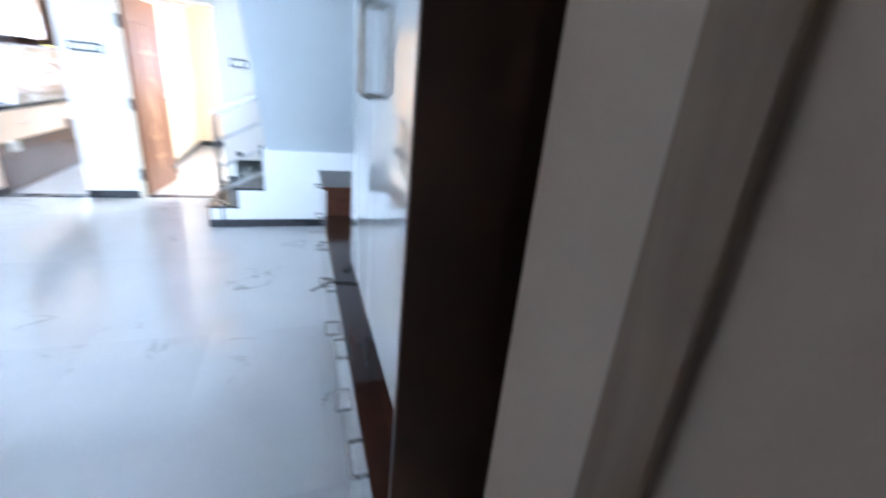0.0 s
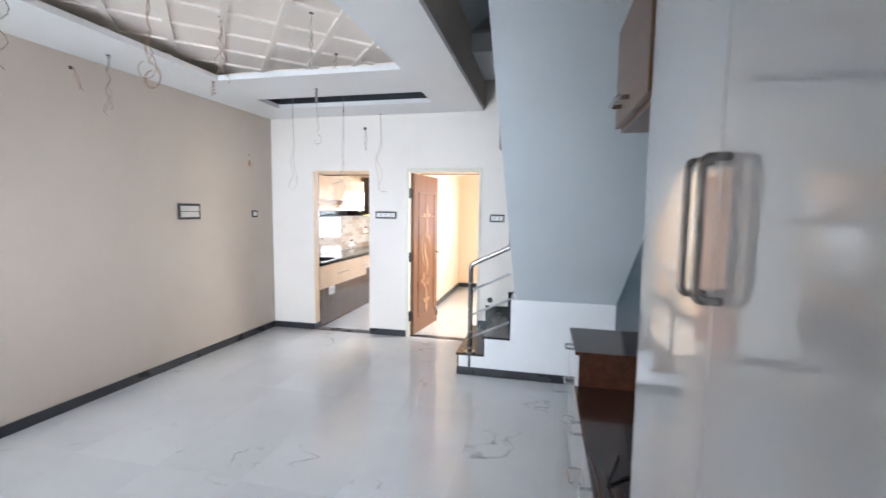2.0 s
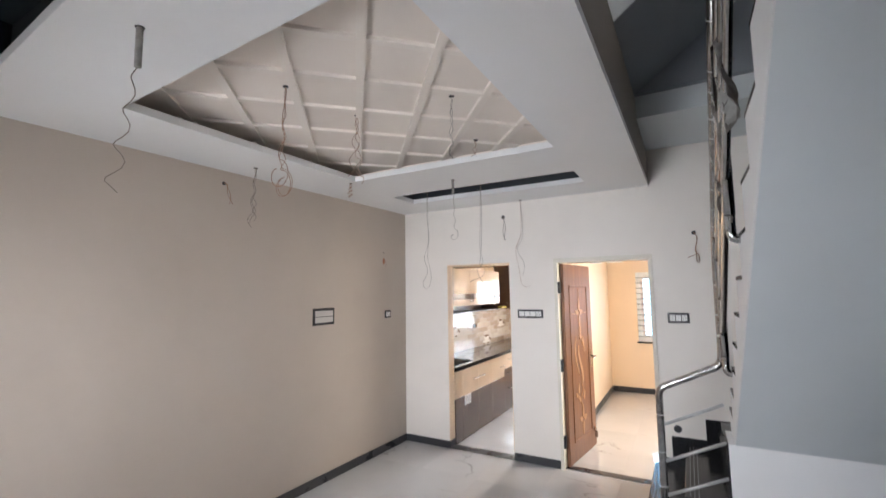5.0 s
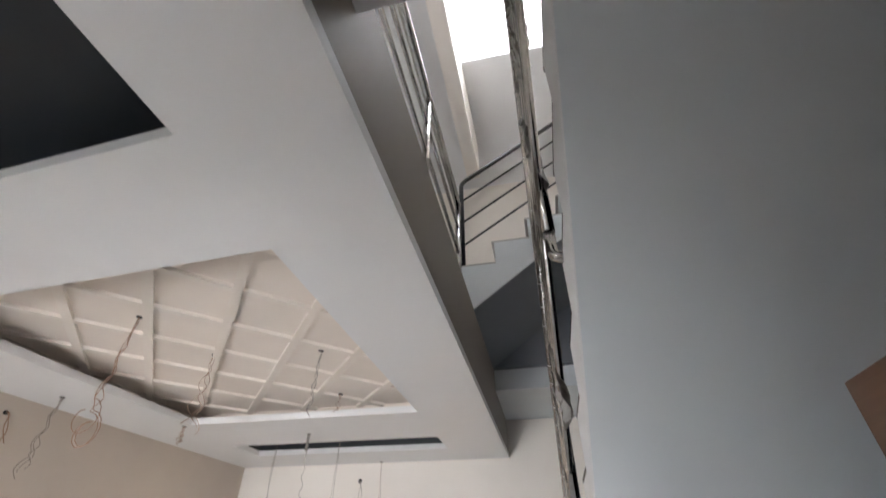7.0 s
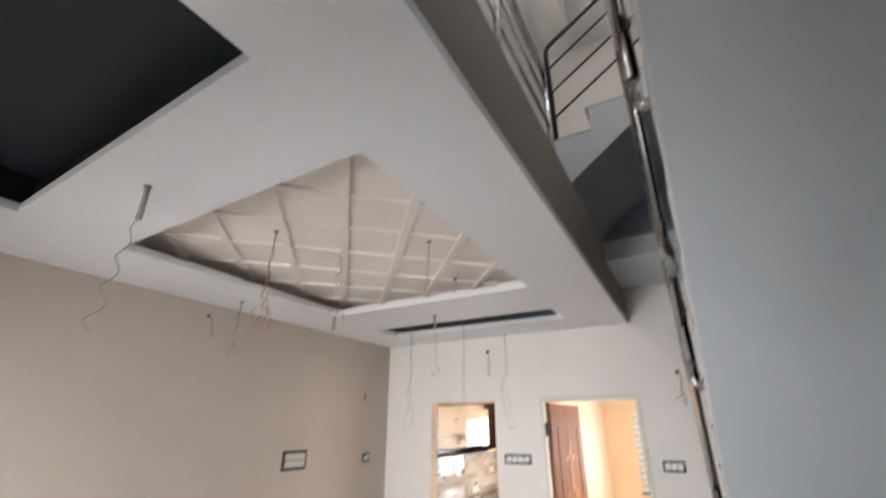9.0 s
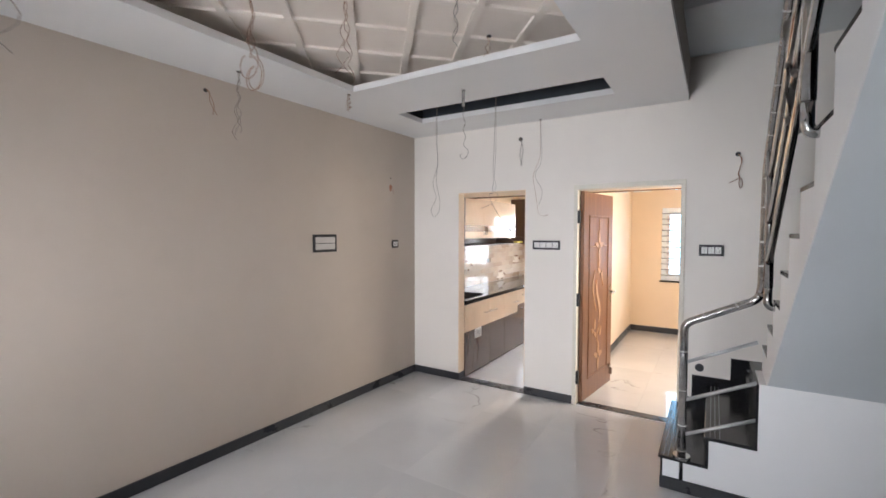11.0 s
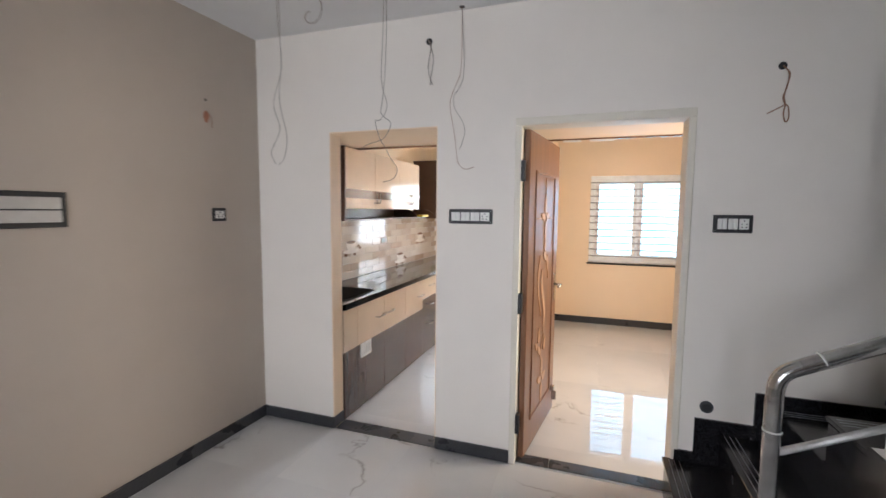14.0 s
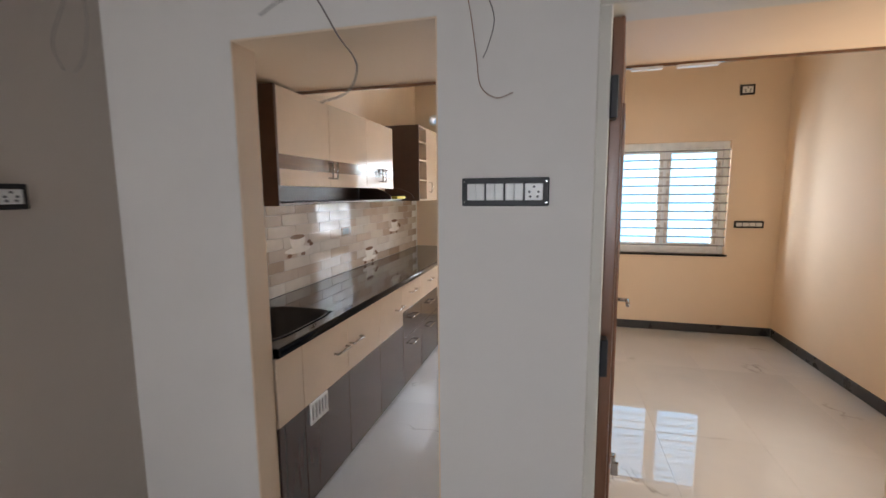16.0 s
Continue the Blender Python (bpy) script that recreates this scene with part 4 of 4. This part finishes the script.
for z, k, cor in ((WT + 0.004, 1.06, 0.2), (WT + 0.004, 1.0, 0.2), (WT - 0.03, 0.96, 0.25), (0.70, 0.86, 0.4)):
    ring = []
    for j in range(N):
        a = 2 * math.pi * j / N
        c, s = math.cos(a), math.sin(a)
        e = 0.42
        ring.append(bm.verts.new(((SKX0 + SKX1) / 2 + 0.196 * k * math.copysign(abs(c) ** e, c), (SKY0 + SKY1) / 2 + 0.268 * k * math.copysign(abs(s) ** e, s), z)))
    rings.append(ring)
for a, b in zip(rings, rings[1:]):
    for j in range(N):
        bm.faces.new((a[j], a[(j + 1) % N], b[(j + 1) % N], b[j])).smooth = True
bm.faces.new(rings[-1])
part("basin", bm, M_BLACKPL, top, "black sink basin")

# upper cabinets
UF, UY0, UY1, UZ0, UZ1, UZS = -2.86, 6.16, 7.80, 1.575, 2.083, 1.47
ucab = thing("upper_cabinet", "gloss cream kitchen wall cabinet with brown stripe and open shelf below", "cabinet", "kitchen wall cabinets")
part("body", box(KB, UF - 0.02, UY0 + 0.02, UY1, UZ0 + 0.02, UZ1), M_DARKPLY, ucab)
part("side_panel", box(KB, UF + 0.015, UY0, UY0 + 0.02, UZS, UZ1, 0.002), M_DARKPLY, ucab, "dark brown end panel")
part("shelf", box(KB, UF - 0.03, UY0 + 0.02, UY1 + 0.3, UZS, UZS + 0.015, 0.001), M_DARKPLY, ucab)
part("shelf_back", box(KB, KB + 0.012, UY0 + 0.02, UY1 + 0.3, UZS + 0.015, UZ0 + 0.02), M_DARKPLY, ucab)
ys = [UY0 + 0.022, 6.72, 7.26, UY1]
for k, (a, b) in enumerate(zip(ys, ys[1:])):
    d = part("door", box(UF - 0.02, UF, a + 0.001, b - 0.001, UZ0, UZ1, 0.0015), M_CREAMLAM, ucab, "gloss cream door")
    part("stripe", box(UF, UF + 0.0012, a + 0.001, b - 0.001, UZ0 + 0.09, UZ0 + 0.165), M_STRIPE, d, "brown stripe")
for yh in (6.70, 6.76, 7.50, 7.56):
    bm = tube(bend([(UF, yh, 1.63), (UF + 0.03, yh, 1.63), (UF + 0.03, yh, 1.725), (UF, yh, 1.725)], 0.008, 3), 0.006, 8)
    part("handle", bm, M_STEEL, ucab, "steel D handle")
end = thing("end_cabinet", "espresso wall cabinet with rounded open end shelves", "cabinet", "kitchen wall cabinets")
EY, EX = 8.40, -2.82
part("side_panel", box(KB, EX, EY, EY + 0.018, 1.46, 2.21, 0.001), M_DARKPLY, end)
part("back", box(KB, KB + 0.012, EY + 0.018, YFAR - 0.005, 1.46, 2.21), M_DARKPLY, end)
for z in (1.46, 1.66, 1.86, 2.04, 2.192):
    part("shelf", box(KB + 0.012, EX, EY + 0.018, EY + 0.26, z, z + 0.018, 0.001), M_CREAMLAM, end, "cream shelf")
part("divider", box(KB + 0.012, EX, EY + 0.26, EY + 0.278, 1.46, 2.21), M_CREAMLAM, end)
d = part("door", box(EX - 0.02, EX, EY + 0.28, YFAR - 0.01, 1.46, 2.21, 0.002), M_CREAMLAM, end, "cream gloss door")
bm = tube(bend([(EX, EY + 0.36, 1.55), (EX + 0.03, EY + 0.36, 1.55), (EX + 0.03, EY + 0.36, 1.65), (EX, EY + 0.36, 1.65)], 0.008, 3), 0.006, 8)
part("handle", bm, M_STEEL, d)

M_DULLWOOD = wood("dull_brown_timber", (0.22, 0.15, 0.09), (0.33, 0.235, 0.15), 0.5)
# timber strip of the entrance frame
es = tagged(part("entrance_jamb", box(XJ1 - 0.012, XJ1, 0.335, 0.417, 0, 2.3, 0.004), M_DULLWOOD), "brown timber strip of the entrance door frame", "door frame", kind="structure")

# quarter-round brackets under the wall cabinets
for yb in (7.76, 8.36):
    q = [(KB + 0.02, UZS + 0.015)] + [(KB + 0.02 + 0.30 * math.sin(a), UZS + 0.015 + 0.11 * math.cos(a)) for a in [math.pi / 2 * k / 10 for k in range(11)]]
    br = tagged(part("shelf_bracket", prism(q, 1, yb, yb + 0.018), M_DARKPLY), "quarter-round dark brown bracket under the wall cabinets", "bracket", "shelf brackets")
yp = tagged(part("yellow_packet", box(KB + 0.16, KB + 0.28, 8.02, 8.24, UZS + 0.015, UZS + 0.04, 0.004), plain("yellow_wrapper", (0.75, 0.62, 0.04), 0.3)), "small yellow packet on the open kitchen shelf", "packet")

# round vent in the kitchen's outer wall
bm = bmesh.new()
NV = 24
inner, outer = 0.046, 0.062
ring = []
for rr, y in ((inner, YFAR + 0.15), (inner, YFAR - 0.004), (outer, YFAR - 0.004), (outer, YFAR)):
    ring.append([bm.verts.new((VX + rr * math.cos(2 * math.pi * k / NV), y, VZ + rr * math.sin(2 * math.pi * k / NV))) for k in range(NV)])
for a, c in zip(ring, ring[1:]):
    for k in range(NV):
        bm.faces.new((a[k], a[(k + 1) % NV], c[(k + 1) % NV], c[k])).smooth = False
vent = tagged(part("vent_pipe", bm, M_UPVC), "round white exhaust pipe opening in the wall", "vent")

# ---- loose wires and conduits ----
def dangling(top, ln, label, mat=M_WIRE, strands=2, sway=0.02, hook=0.0, loop=0.0, seed=1, name="hanging_wire"):
    """Thin wires that hang from a hole, twisted and kinked."""
    rnd = random.Random(seed)
    w = thing(name, label, "wire", "loose ceiling wires")
    x, y, z = top
    if hook:
        part("conduit", tube([(x, y, z + 0.02), (x, y, z - hook)], 0.012, 10), M_SHRED, w, "short grey conduit")
        z -= hook * 0.8
        ln -= hook * 0.8
    part("ceiling_hole", tube([(x, y, top[2] - 0.003), (x, y, top[2] + 0.004)], 0.016, 12), M_BLACKPL, w)
    for s in range(strands):
        n = 26
        ph, fr, dx, dy = rnd.uniform(0, 6), rnd.uniform(2, 4), rnd.uniform(-1, 1) * sway, rnd.uniform(-1, 1) * sway
        end = ln * rnd.uniform(0.86, 1.0)
        pts = []
        for k in range(n + 1):
            u = k / n
            a = ph + fr * 2 * math.pi * u
            amp = sway * (0.25 + 0.6 * u)
            pts.append((x + dx * u + amp * math.sin(a) * (1 if s else -0.7) + rnd.uniform(-1, 1) * 0.002, y + dy * u + amp * 0.6 * math.cos(a), z - end * u))
        if loop:
            px, py, pz = pts[-1]
            for k in range(1, 13):
                a = 2 * math.pi * k / 12
                pts.append((px + loop * math.sin(a) + 0.02 * k / 12 * (1 if s else -1), py + 0.3 * loop * math.sin(a * 0.5), pz + loop * (math.cos(a) - 1) - 0.004 * k))
        part("strand", tube(pts, 0.0018, 5), mat, w)
    return w


GREY_L = "thin grey twisted wires hanging from the ceiling"
ORG_L = "brown and orange wires hanging from the lattice tray"
dangling((-1.82, 1.91, ZC), 0.62, "grey wire hanging from a short grey ceiling conduit", hook=0.15, seed=2, strands=1, sway=0.05)
dangling((-2.38, 1.50, 2.95), 0.62, "brown wires dangling from the charcoal recess", M_WIRE2, seed=3, loop=0.05)
dangling((-2.00, 2.71, PZ), 0.47, ORG_L, M_WIRE2, seed=4, loop=0.06, strands=3)
dangling((-1.93, 3.21, PZ), 0.45, ORG_L, M_WIRE2, seed=5, strands=3, sway=0.03)
dangling((-1.285, 3.28, PZ), 0.40, GREY_L, seed=6, strands=2)
dangling((-1.47, 4.0, PZ - 0.01), 0.13, ORG_L, M_WIRE2, seed=7)
dangling((-2.99, 3.28, ZC), 0.46, GREY_L, seed=8, strands=3, sway=0.03)
dangling((-2.705, 3.97 + 0.06, ZC), 0.12, GREY_L, M_WIRE2, seed=9, strands=3, sway=0.03)
dangling((-1.885, 4.41, ZC), 0.46, "grey wires hanging from a short ceiling conduit", hook=0.12, seed=11, strands=1, loop=0.03)


def smooth(pts, n=4):
    """A soft curve through the given bends."""
    p = [Vector(q) for q in pts]
    p = [p[0] * 2 - p[1]] + p + [p[-1] * 2 - p[-2]]
    res = []
    for a, b, c, d in zip(p, p[1:], p[2:], p[3:]):
        for k in range(n):
            t = k / n
            res.append(0.5 * (2 * b + (c - a) * t + (2 * a - 5 * b + 4 * c - d) * t * t + (3 * b - a - 3 * c + d) * t ** 3))
    return res + [p[-2]]


def bent_wire(top, y, strands, label, mats=(M_WIRE, M_WIRE), zt=ZC):
    """Long stiff wires, each bent its own way, from one ceiling hole."""
    w = thing("hanging_wire", label, "wire", "loose ceiling wires")
    part("ceiling_hole", tube([(top, y, zt - 0.003), (top, y, zt + 0.004)], 0.016, 12), M_BLACKPL, w)
    for i, (s, mat) in enumerate(zip(strands, mats)):
        pts = [(top, y, zt + 0.002)] + [(x, y + 0.012 * math.sin(5 * z + 2 * i), z) for x, z in s]
        part("strand", tube(smooth(pts), 0.0016, 6), mat, w)


bent_wire(-2.493, 4.985, (
    ((-2.508, 2.579), (-2.477, 2.349), (-2.494, 2.141), (-2.458, 1.947), (-2.481, 1.841), (-2.521, 1.803)),
    ((-2.500, 2.45), (-2.495, 2.294), (-2.542, 2.124), (-2.498, 1.987), (-2.553, 1.872), (-2.528, 1.806))), GREY_L, zt=2.95)
bent_wire(-1.88, 4.985, (
    ((-1.893, 2.46), (-1.90, 2.185), (-1.871, 2.066), (-1.908, 2.001), (-1.937, 1.996), (-1.915, 1.912), (-1.893, 1.878), (-1.861, 1.821), (-1.826, 1.768), (-1.846, 1.721), (-1.905, 1.704)),
    ((-1.885, 2.40), (-1.897, 2.122), (-1.909, 2.045), (-1.887, 2.011), (-1.856, 1.987), (-1.859, 1.955), (-1.897, 1.907), (-1.965, 1.89), (-2.016, 1.867))), "grey wires hanging from the ceiling with tangled ends", zt=2.95)
bent_wire(-1.68, 5.56, (
    ((-1.679, 2.399), (-1.719, 2.282), (-1.744, 2.189), (-1.722, 2.052), (-1.706, 1.933), (-1.694, 1.849), (-1.647, 1.813), (-1.596, 1.825)),
    ((-1.667, 2.397), (-1.689, 2.297), (-1.727, 2.24), (-1.718, 2.167), (-1.674, 2.101), (-1.653, 2.032), (-1.67, 1.961), (-1.685, 1.927))), "thin brown wires hanging in front of the wall", (M_WIRE2, M_WIRE))


def wall_hole(p, m, label, ln=0.0, mat=M_WIRE, seed=1, r=0.014, strands=2):
    w = thing("wall_wire_hole", label, "wire", "wall wire holes")
    part("hole_rim", tube([(0, -0.004, 0), (0, 0.004, 0)], r, 14), M_BLACKPL, w)
    rnd = random.Random(seed)
    for s in range(strands if ln else 0):
        pts = [(rnd.uniform(-1, 1) * 0.003, 0, 0), (0, -0.02, 0.004)]
        dx = rnd.uniform(-0.03, 0.08)
        for k in range(1, 15):
            u = k / 14
            pts.append((dx * u + 0.02 * math.sin(4 * u + s * 2), -0.022 + 0.008 * math.sin(6 * u), -ln * u))
        part("strand", tube(pts, 0.0024, 5), mat, w)
    w.matrix_basis = m
    return w


wall_hole(0, pose(-1.896, YB, 2.583), "round wall hole with two dangling grey wires", 0.26, seed=3, r=0.02)
knot = wall_hole(0, pose(-0.093, YB, 2.268), "wall hole with a knotted reddish brown wire", r=0.018)
for s in (((0, 0), (0.02, -0.04), (0.016, -0.10), (0.002, -0.15), (0.01, -0.18), (0.026, -0.20), (0.03, -0.25), (0.018, -0.268), (0.008, -0.23), (0.014, -0.185)),
          ((0, 0), (0.024, -0.045), (0.012, -0.11), (0.006, -0.15), (0.01, -0.185), (-0.02, -0.205), (-0.058, -0.225))):
    part("strand", tube(smooth([(x, -0.006 - 0.02 * min(1, -z * 20), z) for x, z in s]), 0.0028, 6), M_WIRE2, knot)
wall_hole(0, pose(xl(3.20), 3.20, 2.64, 0, 0, 90), "small wall hole with a short orange wire", 0.16, M_WIRE2, seed=5)
wall_hole(0, pose(xl(5.17), 5.17, 2.235, 0, 0, 90), "small drilled hole in the beige wall", 0.0, r=0.007)
bm = bmesh.new()
rnd = random.Random(5)
pts = [(0.024 * rnd.uniform(0.6, 1.1) * math.cos(a), 0.042 * rnd.uniform(0.7, 1.1) * math.sin(a)) for a in [2 * math.pi * k / 14 for k in range(14)]]
prism(pts, 1, -0.002, 0.0005, bm)
pt = thing("putty_patch", "orange-red putty patch with a bit of wire on the beige wall", "patch")
part("putty", bm, plain("orange_putty", (0.42, 0.19, 0.12), 0.8, 0, 0.3, 60), pt)
part("strand", tube([(0.0, -0.004, 0.04), (0.03, -0.012, 0.0), (0.035, -0.01, -0.06)], 0.002, 5), M_WIRE2, pt)
pt.matrix_basis = pose(xl(5.17), 5.17, 2.13, 0, 0, 90)
for x, z, r in ((-0.318, 0.546, 0.032),):
    st = thing("pipe_stub", "round grey conduit stub set in the wall above the stairs", "pipe", "wall conduit stubs")
    part("rim", tube([(x, YB - 0.01, z), (x, YB + 0.004, z)], r, 20), M_SKIRT, st)
    part("bore", tube([(x, YB - 0.0125, z), (x, YB - 0.009, z)], r * 0.7, 18), M_BLACKPL, st)
cb = thing("loose_cable", "black cable lying across the television unit top", "cable")
part("cord", tube(bend([(0.36, 1.98, TZ - 0.02), (0.46, 2.02, TZ + 0.006), (0.6, 1.98, TZ + 0.006), (0.72, 2.1, TZ + 0.006), (0.62, 2.22, TZ + 0.006), (0.52, 2.12, TZ + 0.006), (0.60, 2.35, TZ + 0.006)], 0.04), 0.004, 6), M_BLACKPL, cb)

# ---- floor tiles, 600 by 1200 mm ----
def tile_mesh(w, h, deep):
    me = bpy.data.meshes.new("floor_tile")
    b = box(-w / 2 + 0.0002, w / 2 - 0.0002, -h / 2 + 0.0002, h / 2 - 0.0002, -deep, 0.0, 0.0002)
    b.to_mesh(me)
    b.free()
    me.materials.append(M_TILE)
    return me


floor_ob = bpy.data.objects["floor"]
cache = {}


def lay(x0, x1, y0, y1, ox, oy, z=0.0):
    y = y0
    while y < y1 - 0.01:
        yn = min(y1, oy + (math.floor((y - oy) / 1.2 + 1e-6) + 1) * 1.2)
        x = x0
        while x < x1 - 0.01:
            xn = min(x1, ox + (math.floor((x - ox) / 0.6 + 1e-6) + 1) * 0.6)
            key = (round(xn - x, 4), round(yn - y, 4), z + 0.008)
            if key not in cache:
                cache[key] = tile_mesh(*key)
            t = new("floor_tile", cache[key])
            t.location = ((x + xn) / 2, (y + yn) / 2, z)
            t.parent = floor_ob
            x = xn
        y = yn


lay(XL - 0.12, XR, -1.88, YB, -3.2, 0.2, ZL)
lay(XL, XP - 0.11, YB2, YFAR, -3.2, 5.9)
lay(XP, XBED, YB2, YFAR, -1.42, 5.9)

# ---- kitchen backsplash tiles, 300 by 73 mm ----
def tile_shade():
    m, nt, p = material("glossy_beige_wall_tile")
    oi = nt.nodes.new("ShaderNodeObjectInfo")
    r = ramp(nt, oi.outputs["Random"], [(0.0, (0.40, 0.29, 0.21)), (0.3, (0.62, 0.51, 0.41)), (0.65, (0.75, 0.68, 0.60)), (1.0, (0.52, 0.41, 0.32))])
    n = tex_noise(nt, 9, 5)
    mix = nt.nodes.new("ShaderNodeMix")
    mix.data_type, mix.blend_type = "RGBA", "MULTIPLY"
    mix.inputs["Factor"].default_value = 0.25
    nt.links.new(r.outputs[0], mix.inputs["A"])
    nt.links.new(n.outputs[0], mix.inputs["B"])
    nt.links.new(mix.outputs["Result"], p.inputs["Base Color"])
    p.inputs["Roughness"].default_value = 0.05
    p.inputs["Specular IOR Level"].default_value = 0.65
    return m


M_SPLASH = tile_shade()
splash = struct("backsplash", box(KB, KB + 0.008, YB2 + 0.014, YFAR - 0.001, WT, 1.475), M_GROUT, "glossy beige plank tiles behind the kitchen worktop", "tiles")
me = bpy.data.meshes.new("wall_tile")
b0 = box(0, 0.006, 0.0009, 0.2991, 0.0008, 0.0724, 0.0012)
b0.to_mesh(me)
b0.free()
me.materials.append(M_SPLASH)
for r in range(8):
    for c in range(-1, 13):
        y = YB2 + 0.02 + c * 0.3 + (0.15 if r % 2 else 0.0)
        if y < YB2 + 0.014 or y + 0.3 > YFAR - 0.002:
            continue
        t = new("wall_tile", me)
        t.location = (KB + 0.008, y, WT + 0.002 + r * 0.0733)
        t.parent = splash
M_CUP = plain("printed_cup_cream", (0.80, 0.75, 0.68), 0.1)
M_CUPB = plain("printed_cup_brown", (0.16, 0.08, 0.045), 0.1)
xs = KB + 0.0142
for y, z in ((6.80, 1.20), (8.60, 1.20), (7.95, 0.98)):
    d = tagged(new("cup_decor"), "printed coffee cup motif on the tiles", "tile decor", "tile decors", "")
    o = [(y + 0.15 * math.cos(a), z - 0.045 + 0.022 * math.sin(a)) for a in [2 * math.pi * k / 24 for k in range(24)]]
    part("saucer", prism(o, 0, xs, xs + 0.0008), M_CUP, d)
    for dy, dz in ((-0.10, -0.075), (0.06, -0.078), (0.14, 0.0), (0.165, -0.02)):
        o = [(y + dy + 0.026 * math.cos(a), z + dz + 0.013 * math.sin(a)) for a in [2 * math.pi * k / 14 for k in range(14)]]
        part("coffee_bean", prism(o, 0, xs + 0.0012, xs + 0.0018), M_CUPB, d)
    o = [(y + 0.09 * math.cos(a), z + 0.03 - 0.075 * max(0.0, math.sin(a))) for a in [math.pi * k / 16 for k in range(17)]]
    o += [(y - 0.09, z + 0.045), (y + 0.09, z + 0.045)]
    part("cup", prism(o, 0, xs + 0.001, xs + 0.0018), M_CUP, d)
    o = [(y + 0.085 * math.cos(a), z + 0.045 + 0.016 * math.sin(a)) for a in [2 * math.pi * k / 20 for k in range(20)]]
    part("coffee", prism(o, 0, xs + 0.002, xs + 0.0026), M_CUPB, d)
sb = tagged(new("socket_box"), "open dark socket box in the tiled wall", "socket box")
part("rim", box(xs, xs + 0.004, 7.42, 7.58, 1.19, 1.26, 0.001), M_CUPB, sb)
part("recess", box(xs + 0.004, xs + 0.005, 7.44, 7.54, 1.20, 1.25), M_BLACKPL, sb)

# ---- outside ----
struct("ground", box(-600, 600, -600, 600, -0.6, -0.45), M_EARTH, "dry earth ground around the house", "ground")

# a shrub behind the kitchen window
M_LEAF = plain("green_leaf", (0.075, 0.13, 0.03), 0.45, 0, 0.4, 9)
M_BARK = plain("brown_bark", (0.12, 0.085, 0.055), 0.85, 0, 0.3, 20, 0, 0.4)
shrub = thing("garden_shrub", "leafy green shrub outside the kitchen window", "shrub")
rl = random.Random(21)
tips = []
for k in range(9):
    x0, x1, h = -1.95 + rl.uniform(-0.12, 0.12), -1.95 + rl.uniform(-0.55, 0.55), rl.uniform(1.6, 1.9)
    line = smooth([(x0, 9.82, -0.45), ((2 * x0 + x1) / 3, 9.80, 0.35 * h), ((x0 + 2 * x1) / 3 + rl.uniform(-0.05, 0.05), 9.82, 0.75 * h), (x1, 9.80, h)])
    part("stem", tube(line, 0.008, 6), M_BARK, shrub)
    tips += [q for q in line if q.z > 1.35]
bm = bmesh.new()
for k in range(320):
    c = rl.choice(tips) + Vector((rl.uniform(-0.13, 0.13), rl.uniform(-0.10, 0.10), rl.uniform(-0.13, 0.13)))
    a = Vector((rl.uniform(-1, 1), rl.uniform(-0.6, 0.6), rl.uniform(-0.9, 0.5))).normalized() * rl.uniform(0.035, 0.07)
    b = a.orthogonal().normalized() * a.length * 0.28
    f = a.cross(b).normalized() * a.length * 0.12
    v = [bm.verts.new(p) for p in (c, c + a * 0.5 + b + f, c + a, c + a * 0.5 - b + f)]
    m = bm.verts.new(c + a * 0.5)
    bm.faces.new((v[0], v[1], m))
    bm.faces.new((v[1], v[2], m))
    bm.faces.new((v[2], v[3], m))
    bm.faces.new((v[3], v[0], m))
part("foliage", bm, M_LEAF, shrub, "small pointed green leaves")
